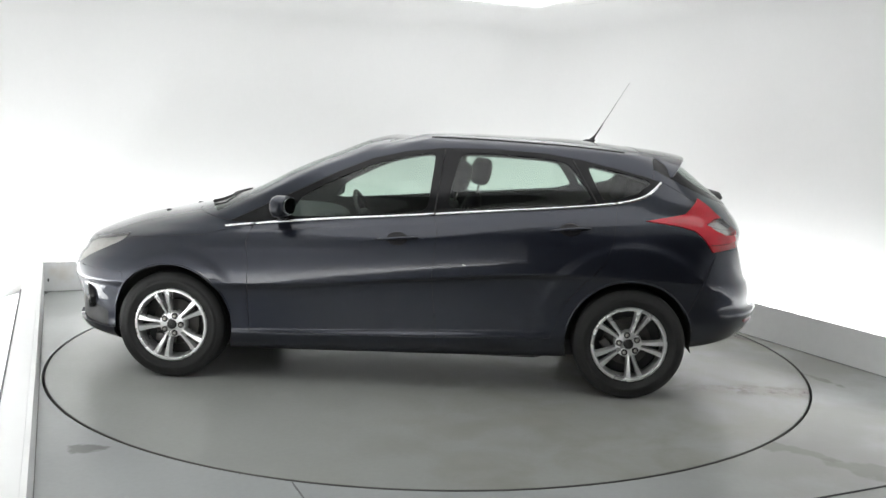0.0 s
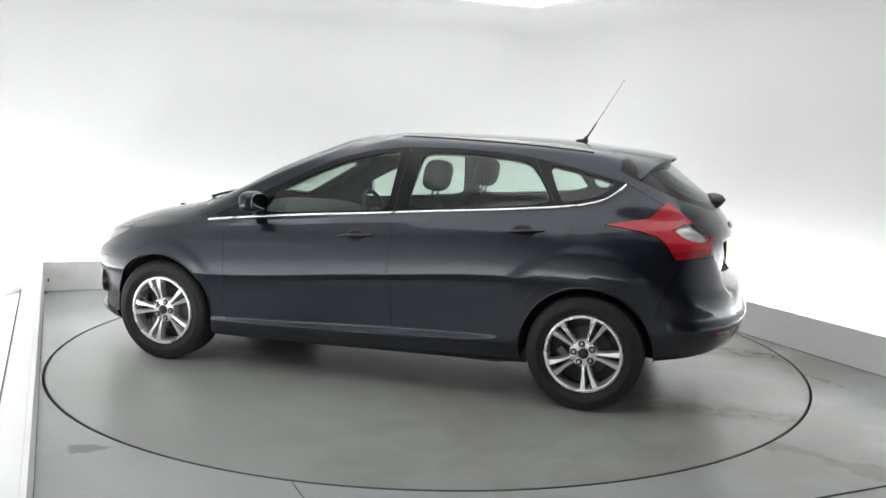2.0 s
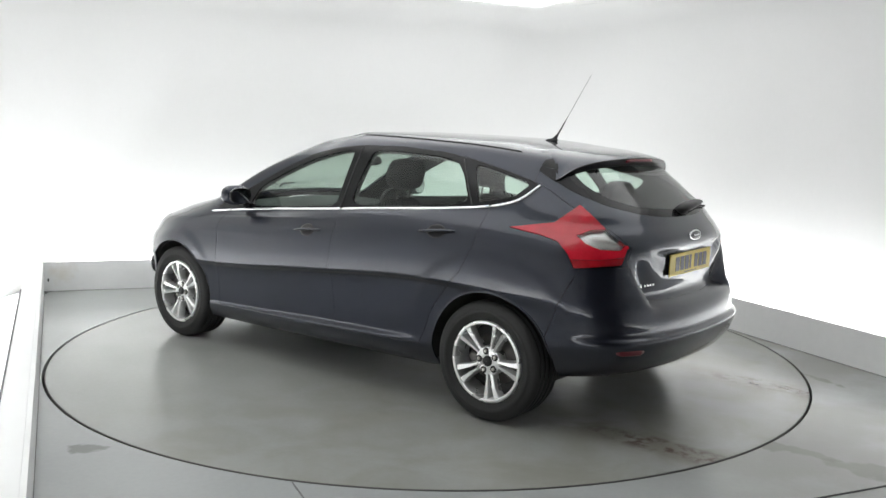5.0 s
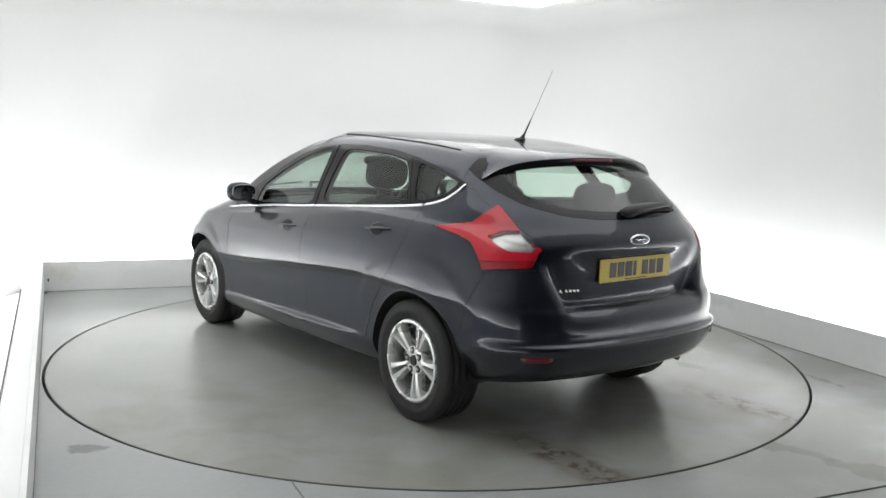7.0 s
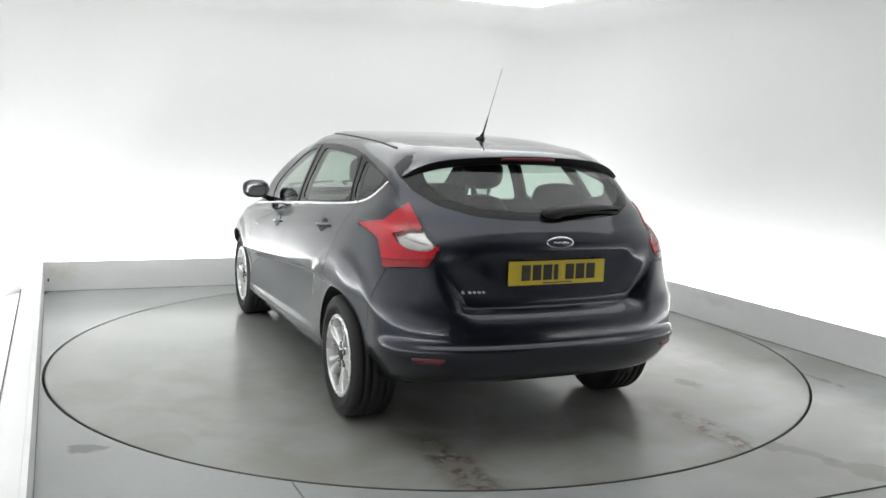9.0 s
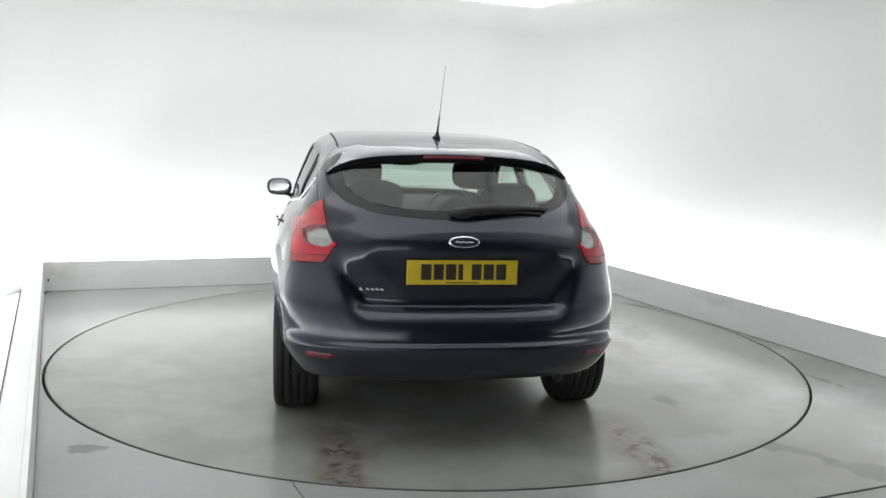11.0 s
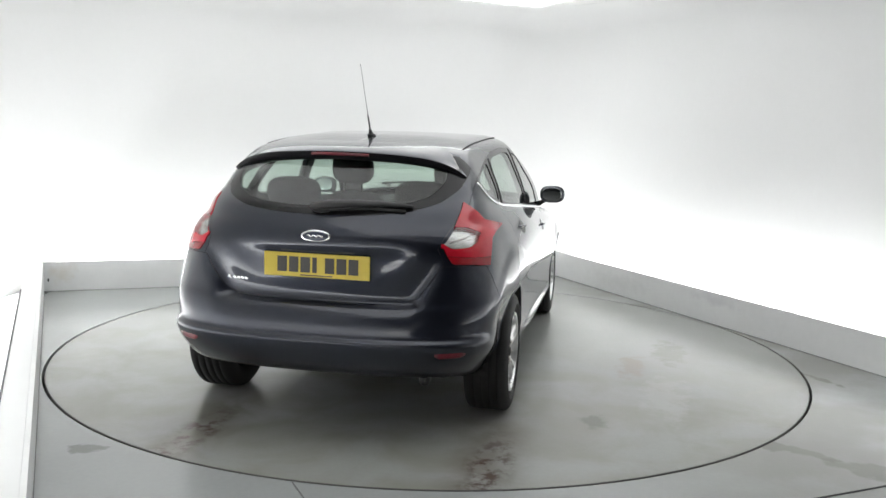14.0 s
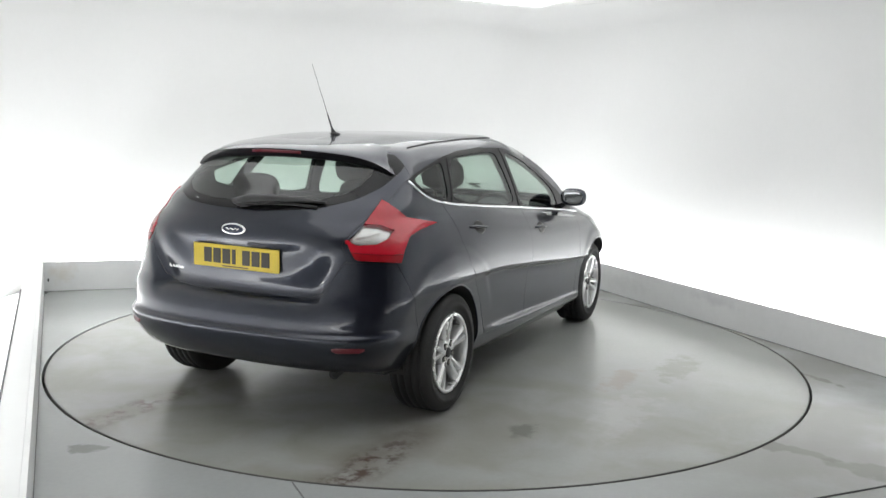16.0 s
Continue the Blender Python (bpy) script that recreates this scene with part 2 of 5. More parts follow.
# ---- floor and turntable ----
def floor_material(name, color, tracks):
    """Grey floor paint: broad scuffs, fine grit, dull and glossy patches; brown wheel tracks on the turntable."""
    m = material(name, color, 0.23, vary=0.07, scale=1.1, fine=40, bump=0.05, bump_scale=90)
    nt = m.node_tree
    n, l = nt.nodes, nt.links
    b = n["Principled BSDF"]
    src = b.inputs["Base Color"].links[0].from_socket
    co = n.new("ShaderNodeTexCoord")
    streak = n.new("ShaderNodeMapping")
    streak.inputs["Scale"].default_value = (1.6, 7.0, 1.0)
    noise_a, noise_b = n.new("ShaderNodeTexNoise"), n.new("ShaderNodeTexNoise")
    noise_a.inputs["Scale"].default_value, noise_a.inputs["Detail"].default_value = 2.2, 6
    noise_b.inputs["Scale"].default_value, noise_b.inputs["Detail"].default_value = (1.1, 3) if tracks else (7.0, 8)
    l.new(co.outputs["Object"], streak.inputs["Vector"])
    l.new(streak.outputs[0], noise_a.inputs["Vector"])
    l.new(co.outputs["Object"], noise_b.inputs["Vector"])
    sep = n.new("ShaderNodeSeparateXYZ")
    l.new(co.outputs["Object"], sep.inputs[0])

    def maths(op, a, c=None, clamp=False):
        k = n.new("ShaderNodeMath")
        k.operation, k.use_clamp = op, clamp
        for i, v in enumerate((a, c)):
            if v is None:
                continue
            if isinstance(v, (int, float)):
                k.inputs[i].default_value = v
            else:
                l.new(v, k.inputs[i])
        return k.outputs[0]

    def ramp(v, a, c):
        if a > c:
            return maths("SUBTRACT", 1.0, ramp(v, c, a))
        k = n.new("ShaderNodeMapRange")
        k.interpolation_type = "SMOOTHSTEP"
        k.inputs["From Min"].default_value, k.inputs["From Max"].default_value = a, c
        l.new(v, k.inputs["Value"])
        return k.outputs[0]

    x, y = sep.outputs["X"], sep.outputs["Y"]
    masks = []
    if tracks:
        grit = n.new("ShaderNodeTexNoise")
        grit.inputs["Scale"].default_value, grit.inputs["Detail"].default_value, grit.inputs["Roughness"].default_value = 9.0, 8, 0.65
        l.new(co.outputs["Object"], grit.inputs["Vector"])
        smear = n.new("ShaderNodeTexNoise")
        smear.inputs["Scale"].default_value, smear.inputs["Detail"].default_value, smear.inputs["Distortion"].default_value = 2.4, 6, 0.4
        l.new(co.outputs["Object"], smear.inputs["Vector"])
        # broad dull film over the half that cars roll on to
        mottle = maths("MULTIPLY", ramp(x, 0.9, -0.9), ramp(smear.outputs["Fac"], 0.30, 0.72))
        masks.append((mottle, (0.240, 0.230, 0.192), 0.60))
        masks.append((maths("MULTIPLY", ramp(noise_b.outputs["Fac"], 0.46, 0.30), ramp(smear.outputs["Fac"], 0.45, 0.75)), (0.45, 0.45, 0.43), 0.5))
        # rubber haze and rusty tyre marks where the wheels roll on
        wander = maths("MULTIPLY", maths("SUBTRACT", smear.outputs["Fac"], 0.5), 0.16)
        off = maths("ABSOLUTE", maths("ADD", maths("SUBTRACT", maths("ABSOLUTE", y), 0.725), wander))
        along = maths("MULTIPLY", ramp(x, -1.0, -1.7), ramp(x, -2.44, -2.34))
        haze = maths("MULTIPLY", ramp(off, 0.24, 0.04), along)
        masks.append((maths("MULTIPLY", haze, ramp(smear.outputs["Fac"], 0.25, 0.6)), (0.155, 0.125, 0.10), 0.50))
        core = maths("MULTIPLY", ramp(off, 0.13, 0.02), maths("MULTIPLY", ramp(x, -1.45, -2.0), ramp(x, -2.42, -2.34)))
        masks.append((maths("MULTIPLY", core, ramp(grit.outputs["Fac"], 0.44, 0.60)), (0.085, 0.055, 0.042), 0.85))
        # reddish rub and small dark spots away from the car
        for px, py, sx, sy, dirt, amount in ((-0.10, -1.37, 0.34, 0.10, (0.25, 0.17, 0.155), 0.40), (-1.30, -1.17, 0.12, 0.08, (0.14, 0.135, 0.12), 0.6),
                                             (0.35, -1.62, 0.40, 0.13, (0.20, 0.19, 0.165), 0.5), (-0.75, -1.55, 0.5, 0.16, (0.40, 0.40, 0.385), 0.5)):
            mp = n.new("ShaderNodeMapping")
            mp.vector_type = "TEXTURE"
            mp.inputs["Location"].default_value, mp.inputs["Scale"].default_value = (px, py, 0), (sx, sy, 1)
            l.new(co.outputs["Object"], mp.inputs["Vector"])
            ln = n.new("ShaderNodeVectorMath")
            ln.operation = "LENGTH"
            l.new(mp.outputs[0], ln.inputs[0])
            edge = maths("ADD", ln.outputs["Value"], maths("MULTIPLY", maths("SUBTRACT", grit.outputs["Fac"], 0.5), 3.0))
            masks.append((ramp(edge, 1.1, 0.3), dirt, amount))
    else:
        for px, py, sx, sy, turn in ((1.75, -1.84, 0.30, 0.07, -38), (2.05, -2.12, 0.28, 0.10, -35), (-1.57, -2.08, 0.10, 0.06, 20), (2.35, -0.35, 0.45, 0.04, -64)):
            mp = n.new("ShaderNodeMapping")
            mp.vector_type = "TEXTURE"
            mp.inputs["Location"].default_value, mp.inputs["Rotation"].default_value = (px, py, 0), (0, 0, radians(turn))
            mp.inputs["Scale"].default_value = (sx, sy, 1)
            l.new(co.outputs["Object"], mp.inputs["Vector"])
            ln = n.new("ShaderNodeVectorMath")
            ln.operation = "LENGTH"
            l.new(mp.outputs[0], ln.inputs[0])
            rough_edge = maths("ADD", ln.outputs["Value"], maths("MULTIPLY", maths("SUBTRACT", noise_b.outputs["Fac"], 0.5), 3.2))
            masks.append((ramp(rough_edge, 1.0, 0.55), (0.12, 0.115, 0.11), 0.6))
        # mottled brownish tone that grows towards +x
        mottle = n.new("ShaderNodeTexNoise")
        mottle.inputs["Scale"].default_value, mottle.inputs["Detail"].default_value = 1.3, 7
        l.new(co.outputs["Object"], mottle.inputs["Vector"])
        brownish = maths("MULTIPLY", ramp(x, 0.6, 1.9), ramp(mottle.outputs["Fac"], 0.28, 0.60))
        masks.append((brownish, (0.215, 0.205, 0.180), 0.60))
    for mask, dirt, amount in masks:
        mx = n.new("ShaderNodeMix")
        mx.data_type = "RGBA"
        l.new(maths("MULTIPLY", mask, amount), mx.inputs[0])
        l.new(src, mx.inputs[6])
        mx.inputs[7].default_value = (*dirt, 1)
        src = mx.outputs[2]
    l.new(src, b.inputs["Base Color"])
    return m


FLOOR_PAINT = floor_material("grey_floor_paint", (0.385, 0.400, 0.396), False)
DISC_PAINT = floor_material("grey_turntable_paint", (0.338, 0.346, 0.332), True)
BLACK_GAP = material("black_gap", (0.012, 0.012, 0.012), 0.8)


def build_floor():
    bm = bmesh.new()
    k = 128
    inner, outer = [], []
    kerb = offset_loop(KERB, 0.01)
    for i in range(k):
        t = 2 * math.pi * i / k
        d = Vector((math.cos(t), math.sin(t)))
        best = 99.0
        for a in range(4):
            p, q = kerb[a], kerb[(a + 1) % 4]
            e = q - p
            den = d.x * e.y - d.y * e.x
            if abs(den) > 1e-9:
                s = (p.x * e.y - p.y * e.x) / den
                u = (p.x * d.y - p.y * d.x) / den
                if s > 0 and -1e-6 <= u <= 1 + 1e-6:
                    best = min(best, s)
        r = min(best, RING_R + 1.0)
        inner.append((d * (RING_R + 0.006), d * r, d * best))
    loops = [[bm.verts.new((p[c].x, p[c].y, 0)) for p in inner] for c in range(3)]
    low = [bm.verts.new((p[0].x, p[0].y, -0.05)) for p in inner]
    for i in range(k):
        j = (i + 1) % k
        bm.faces.new((loops[0][i], loops[2][i], loops[2][j], loops[0][j]))
        bm.faces.new((low[i], loops[0][i], loops[0][j], low[j]))
    for v in loops[1]:
        bm.verts.remove(v)
    tagged(part("floor", bm, FLOOR_PAINT), "glossy grey painted booth floor with scuffs and stains", "floor", kind="structure")
    bm = bmesh.new()
    bmesh.ops.create_circle(bm, cap_ends=True, segments=96, radius=RING_R + 0.2)
    bmesh.ops.translate(bm, vec=(0, 0, -0.05), verts=bm.verts)
    tagged(part("ground", bm, BLACK_GAP), "dark pit below the turntable", "pit", kind="structure")
    bm = bmesh.new()
    p, q = Vector((1.52, -2.48)), Vector((2.32, -2.15))
    nrm = Vector((-(q - p).y, (q - p).x)).normalized() * 0.005
    prism(bm, [p - nrm, q - nrm, q + nrm, p + nrm], 0.0, 0.003)
    tagged(part("floor_seam", bm, BLACK_GAP), "thin dark joint in the grey painted floor", "floor joint", kind="structure")
    bm = bmesh.new()
    p, q = Vector((-0.565, -2.395)), Vector((-0.30, -2.97))
    nrm = Vector((-(q - p).y, (q - p).x)).normalized() * 0.003
    prism(bm, [p - nrm, q - nrm, q + nrm, p + nrm], 0.0, 0.002)
    tagged(part("floor_seam", bm, GREY_JOINT), "thin grey joint in the painted floor", "floor joint", kind="structure")


def build_turntable():
    root = tagged(new("turntable"), "round grey painted turntable with brown wheel tracks", "turntable")
    bm = bmesh.new()
    bmesh.ops.create_cone(bm, cap_ends=True, segments=160, radius1=RING_R - 0.014, radius2=RING_R - 0.014, depth=0.04)
    bmesh.ops.translate(bm, vec=(0, 0, -0.02), verts=bm.verts)
    part("deck", bm, DISC_PAINT, root)
    bm = bmesh.new()
    lathe(bm, [(RING_R - 0.014, -0.04), (RING_R - 0.014, -0.0005), (RING_R - 0.010, -0.0005), (RING_R - 0.008, -0.003), (RING_R - 0.008, -0.04)], 160, "z")
    bmesh.ops.recalc_face_normals(bm, faces=bm.faces)
    part("edge_ring", bm, STEEL, root, "worn steel edge of the turntable")
    return root


# ---- car materials ----
def car_paint():
    m = material("dark_grey_blue_metallic_paint", (0.0205, 0.0240, 0.0365), 0.40, metal=0.85, coat=1.0, vary=0.06, scale=1.0, fine=900, spec=0.15)
    m.node_tree.nodes["Principled BSDF"].inputs["Coat IOR"].default_value = 1.52
    m.node_tree.nodes["Principled BSDF"].inputs["Coat Roughness"].default_value = 0.05
    return m


def glass(name, tint, gloss=0.06):
    m = bpy.data.materials.new(name)
    m.use_nodes = True
    n, l = m.node_tree.nodes, m.node_tree.links
    n.remove(n["Principled BSDF"])
    tr, gl, mx, fr, pw, sc = (n.new("ShaderNode" + s) for s in ("BsdfTransparent", "BsdfGlossy", "MixShader", "LayerWeight", "Math", "Math"))
    tr.inputs[0].default_value = (*tint, 1)
    gl.inputs["Roughness"].default_value = 0.01
    fr.inputs["Blend"].default_value = 0.5
    pw.operation, pw.inputs[1].default_value = "POWER", 4.0
    sc.operation, sc.inputs[1].default_value, sc.inputs[2].default_value = "MULTIPLY_ADD", 0.9, gloss
    l.new(fr.outputs["Facing"], pw.inputs[0])
    l.new(pw.outputs[0], sc.inputs[0])
    l.new(sc.outputs[0], mx.inputs[0])
    l.new(tr.outputs[0], mx.inputs[1])
    l.new(gl.outputs[0], mx.inputs[2])
    l.new(mx.outputs[0], n["Material Output"].inputs["Surface"])
    return m


PAINT = car_paint()
GLASS = glass("green_tinted_car_glass", (0.68, 0.78, 0.72), 0.065)
CLEAR = glass("clear_lens", (0.9, 0.9, 0.9))
GLOSS_BLACK = material("gloss_black_trim", (0.010, 0.010, 0.011), 0.15, vary=0.05, spec=0.28)
RUBBER = material("black_rubber", (0.018, 0.018, 0.018), 0.7, vary=0.15, scale=12, fine=200, bump=0.2)
PLASTIC = material("black_grained_plastic", (0.02, 0.02, 0.021), 0.5, vary=0.1, fine=500, bump=0.15)
TYRE = material("black_tyre_rubber", (0.013, 0.013, 0.013), 0.7, vary=0.2, scale=9, fine=160, bump=0.25)
ALLOY = material("silver_painted_alloy", (0.80, 0.80, 0.80), 0.28, metal=0.7, vary=0.05, scale=8, fine=300)
STEEL = material("dull_brake_steel", (0.14, 0.135, 0.13), 0.5, metal=0.8, vary=0.15, scale=10)
CHROME = material("bright_chrome", (0.85, 0.86, 0.87), 0.10, metal=1.0, vary=0.02)
SKIRT = material("black_trim_plastic", (0.009, 0.009, 0.011), 0.3, vary=0.15, scale=6, fine=300, bump=0.1, spec=0.28)
RED_LENS = material("red_lamp_plastic", (0.46, 0.008, 0.022), 0.15, coat=0.45, vary=0.16, scale=9, fine=120)
DARK_RED = material("dark_red_lamp_plastic", (0.12, 0.003, 0.012), 0.3, coat=0.1, vary=0.15, scale=20, fine=140)
BAND_RED = material("deep_red_lamp_plastic", (0.30, 0.006, 0.012), 0.15, coat=0.6, vary=0.2, scale=25, fine=140)
LAMP_SILVER = material("lamp_reflector_silver", (0.60, 0.60, 0.585), 0.22, metal=0.8, vary=0.15, scale=30, fine=120, bump=0.5)
BULB = material("dull_lamp_grey", (0.55, 0.53, 0.50), 0.3, metal=0.6, vary=0.2, scale=40)
YELLOW = material("yellow_plate_plastic", (0.60, 0.45, 0.025), 0.35, vary=0.05, scale=6)
DARK_INK = material("dark_plate_ink", (0.03, 0.025, 0.015), 0.4)
FABRIC = material("charcoal_seat_fabric", (0.017, 0.0175, 0.019), 0.85, vary=0.2, scale=15, fine=400, bump=0.3)
TRIM_GREY = material("dark_grey_interior_trim", (0.030, 0.031, 0.033), 0.7, vary=0.12, scale=6, fine=250, bump=0.2)
MIRROR = material("silvered_mirror", (0.30, 0.31, 0.32), 0.06, metal=1.0, vary=0.02)
BLUE_OVAL = material("dark_blue_enamel", (0.02, 0.028, 0.055), 0.2, coat=0.5)


# ---- car body surface ----
def pchip(h, p):
    """Tangents of a smooth, non-overshooting curve through the rows p, spaced by h."""
    d = (p[1:] - p[:-1]) / h[:, None]
    m = np.zeros_like(p)
    m[0], m[-1] = d[0], d[-1]
    same = d[:-1] * d[1:] > 0
    w1, w2 = (2 * h[1:] + h[:-1])[:, None], (h[1:] + 2 * h[:-1])[:, None]
    with np.errstate(divide="ignore", invalid="ignore"):
        hm = (w1 + w2) / (w1 / d[:-1] + w2 / d[1:])
    m[1:-1] = np.where(same, hm, 0)
    return m


def curve_through(xs, ys):
    xs, ys = np.array(xs, float), np.array(ys, float)
    m = pchip(np.diff(xs), ys[:, None])[:, 0]

    def at(x):
        x = np.clip(x, xs[0], xs[-1])
        i = np.clip(np.searchsorted(xs, x) - 1, 0, len(xs) - 2)
        h = xs[i + 1] - xs[i]
        t = (x - xs[i]) / h
        return ys[i] * (1 + 2 * t) * (1 - t) ** 2 + ys[i + 1] * t * t * (3 - 2 * t) + h * (m[i] * t * (1 - t) ** 2 - m[i + 1] * t * t * (1 - t))
    return at


# Level lines from the sill up to the roof. Heights at: tail, x 0.4, x 1.2, front pillar or x 2.2, nose.
LEVEL_Z_LOW = [
    (0.315, 0.19, 0.18, 0.175, 0.21), (0.33, 0.215, 0.20, 0.19, 0.225), (0.405, 0.345, 0.318, 0.290, 0.26),
    (0.50, 0.385, 0.350, 0.320, 0.34), (0.525, 0.56, 0.52, 0.46, 0.44), (0.585, 0.68, 0.632, 0.552, 0.52),
    (0.645, 0.705, 0.655, 0.577, 0.55), (0.685, 0.77, 0.72, 0.645, 0.60), (0.78, 0.855, 0.80, 0.73, 0.65),
    (0.92, 0.945, 0.872, 0.818, 0.68)]
LEVEL_Z_HIGH = [
    (1.0, 1.01, 0.94, 0.868, 0.755), (1.05, 1.045, 0.975, 0.898, 0.888), (1.10, 1.078, 1.008, 0.925, 0.985),
    (1.16, 1.17, 1.12, 1.078, 1.10), (1.24, 1.27, 1.25, 1.222, 1.243), (1.31, 1.355, 1.372, 1.345, 1.367),
    (1.345, 1.405, 1.426, 1.401, 1.414), (1.375, 1.440, 1.462, 1.434, 1.440), (1.39, 1.456, 1.470, 1.444, 1.450),
    (1.392, 1.458, 1.473, 1.447, 1.453)]
# Half widths at the tail quarter, the middle and the nose.
LEVEL_W_LOW = [(0.70, 0.70, 0.70), (0.765, 0.806, 0.82), (0.838, 0.884, 0.875), (0.868, 0.864, 0.878), (0.868, 0.868, 0.882),
               (0.874, 0.880, 0.893), (0.882, 0.908, 0.905), (0.880, 0.907, 0.905), (0.868, 0.900, 0.895), (0.832, 0.887, 0.87)]
LEVEL_W_HIGH = [(0.795, 0.852, 0.84), (0.765, 0.828, 0.80), (0.738, 0.802, 0.785), (0.700, 0.768, 0.75), (0.650, 0.718, 0.70),
                (0.608, 0.662, 0.635), (0.57, 0.60, 0.56), (0.45, 0.48, 0.44), (0.24, 0.25, 0.23), (0.0, 0.0, 0.0)]
# Tail x, nose x, length of the tail corner, length of the nose corner.
LEVEL_E_LOW = [(-0.64, 3.28, 0.40, 0.6), (-0.735, 3.41, 0.45, 0.75), (-0.808, 3.465, 0.45, 0.8), (-0.838, 3.475, 0.45, 0.85), (-0.808, 3.485, 0.45, 0.85),
               (-0.800, 3.50, 0.45, 0.85), (-0.786, 3.505, 0.46, 0.85), (-0.762, 3.50, 0.46, 0.85), (-0.745, 3.48, 0.47, 0.85), (-0.734, 3.45, 0.50, 0.85)]
LEVEL_E_HIGH = [(-0.70, 3.41, 0.50, 0.85), (-0.665, 3.10, 0.50, 0.75), (-0.625, 2.62, 0.49, 0.42), (-0.55, 2.285, 0.45, 0.20), (-0.45, 2.005, 0.40, 0.18),
                (-0.36, 1.71, 0.36, 0.18), (-0.30, 1.595, 0.33, 0.20), (-0.27, 1.51, 0.30, 0.30), (-0.25, 1.465, 0.25, 0.35), (-0.25, 1.445, 0.25, 0.35)]
REAR_COLS, SIDE_COLS, NOSE_COLS = 64, 150, 26
BELT, GLASS_TOP = 12, 15


def body_grid():
    """Points [row, column, xyz] of the left half of the body, and the row at which each level lies."""
    lines = []
    for lv, (zs, ws, (xr, xf, cr, cf)) in enumerate(zip(LEVEL_Z_LOW + LEVEL_Z_HIGH, LEVEL_W_LOW + LEVEL_W_HIGH, LEVEL_E_LOW + LEVEL_E_HIGH)):
        xk = 2.2 if lv < BELT + 1 and xf > 2.5 else xf - cf * 0.6
        zc = curve_through([xr, 0.4, min(1.2, xk - 0.1), xk, xf], zs)
        draw = 0.042 if 1 < lv < 9 else 0.030 if lv < BELT else 0.012 if xr < -0.5 else 0.0
        wc = curve_through([xr, -0.42 if xr < -0.46 else xr + 0.05, 0.0, min(1.2, xk - 0.1), max(2.9, xk + 0.2) if lv < BELT else xk, max(xf, 3.2)],
                           [ws[0] - draw, ws[0] - draw, ws[0] + 0.15 * (ws[1] - ws[0]), ws[1], ws[2], ws[2]])
        x, y = [], []
        n = 2.6
        for i in range(REAR_COLS):
            t = math.pi / 2 * i / REAR_COLS
            x.append(xr + cr * (1 - math.cos(t) ** (2 / n)))
            y.append(math.sin(t) ** (2 / n))
        for i in range(SIDE_COLS):
            x.append(xr + cr + (xf - cf - xr - cr) * i / SIDE_COLS)
            y.append(1.0)
        for i in range(NOSE_COLS + 1):
            t = math.pi / 2 * (1 - i / NOSE_COLS)
            k = 2.15 if lv < BELT else 3.0
            x.append(xf - cf * (1 - max(0.0, math.cos(t)) ** (2 / k)))
            y.append(math.sin(t) ** (2 / k))
        x = np.array(x)
        lines.append(np.stack([x, np.array(y) * wc(x), zc(x)], 1))
    lines = np.array(lines)
    # the curves are drawn level to level, column by column
    mid = lines[:, REAR_COLS:REAR_COLS + SIDE_COLS]
    gap = np.linalg.norm(np.diff(mid, axis=0), axis=2).mean(1)
    flat = lines.reshape(len(lines), -1)
    m = pchip(gap, flat)
    rows, at = [], []
    for k in range(len(lines) - 1):
        at.append(len(rows))
        steps = max(2, int(gap[k] / 0.013))
        for i in range(steps):
            t = i / steps
            rows.append(flat[k] * (1 + 2 * t) * (1 - t) ** 2 + flat[k + 1] * t * t * (3 - 2 * t) + gap[k] * (m[k] * t * (1 - t) ** 2 - m[k + 1] * t * t * (1 - t)))
    at.append(len(rows))
    rows.append(flat[-1])
    g = np.array(rows).reshape(len(rows), -1, 3)

    def smooth(a, b, v):
        t = np.clip((v - a) / (b - a), 0, 1)
        return t * t * (3 - 2 * t)

    # the number plate's recess in the tailgate
    x, y, z = g[..., 0], g[..., 1], g[..., 2]
    edge = 0.478 + np.clip(z - 0.69, 0, 0.25) * 0.62
    back = np.interp(z, (0.66, 0.70, 0.78, 0.86, 0.94), (0.086, 0.078, 0.050, 0.020, 0.0))
    g[..., 0] += back * smooth(edge + 0.03, edge - 0.012, y) * smooth(0.645, 0.667, z) * (x < -0.3)
    side = 0.285 + np.clip(z - 0.775, 0, 0.15) * 1.15
    dent = smooth(side + 0.02, side - 0.022, y) * smooth(0.936, 0.910, z) * np.clip((z - 0.765) / 0.13, 0, 1) * (x < -0.3)
    g[..., 0] += 0.030 * dent
    # flared arches with a soft shoulder
    for cx, r0, r1 in ((0.0, 0.585, 0.530), (2.645, 0.475, 0.415)):
        r = np.hypot(x - cx, z - 0.318)
        g[..., 1] += 0.009 * smooth(r0, r1, r) * smooth(0.42, 0.76, z) * (y > 0.7) * (z < 0.95)
    # a short fold on the front wing and door, fading towards the rear
    fold = 0.795 + (2.2 - x) * 0.035
    g[..., 1] += 0.0035 * np.exp(-((z - fold) / 0.016) ** 2) * smooth(1.45, 1.95, x) * smooth(2.55, 2.30, x) * (y > 0.7)
    return g, at


def inside_loop(pts):
    """A test whether (u, v) lies in the loop."""
    def test(u, v):
        hit = False
        for i in range(len(pts)):
            (x0, y0), (x1, y1) = pts[i - 1], pts[i]
            if (y0 > v) != (y1 > v) and u < (x1 - x0) * (v - y0) / (y1 - y0) + x0:
                hit = not hit
        return hit
    return test


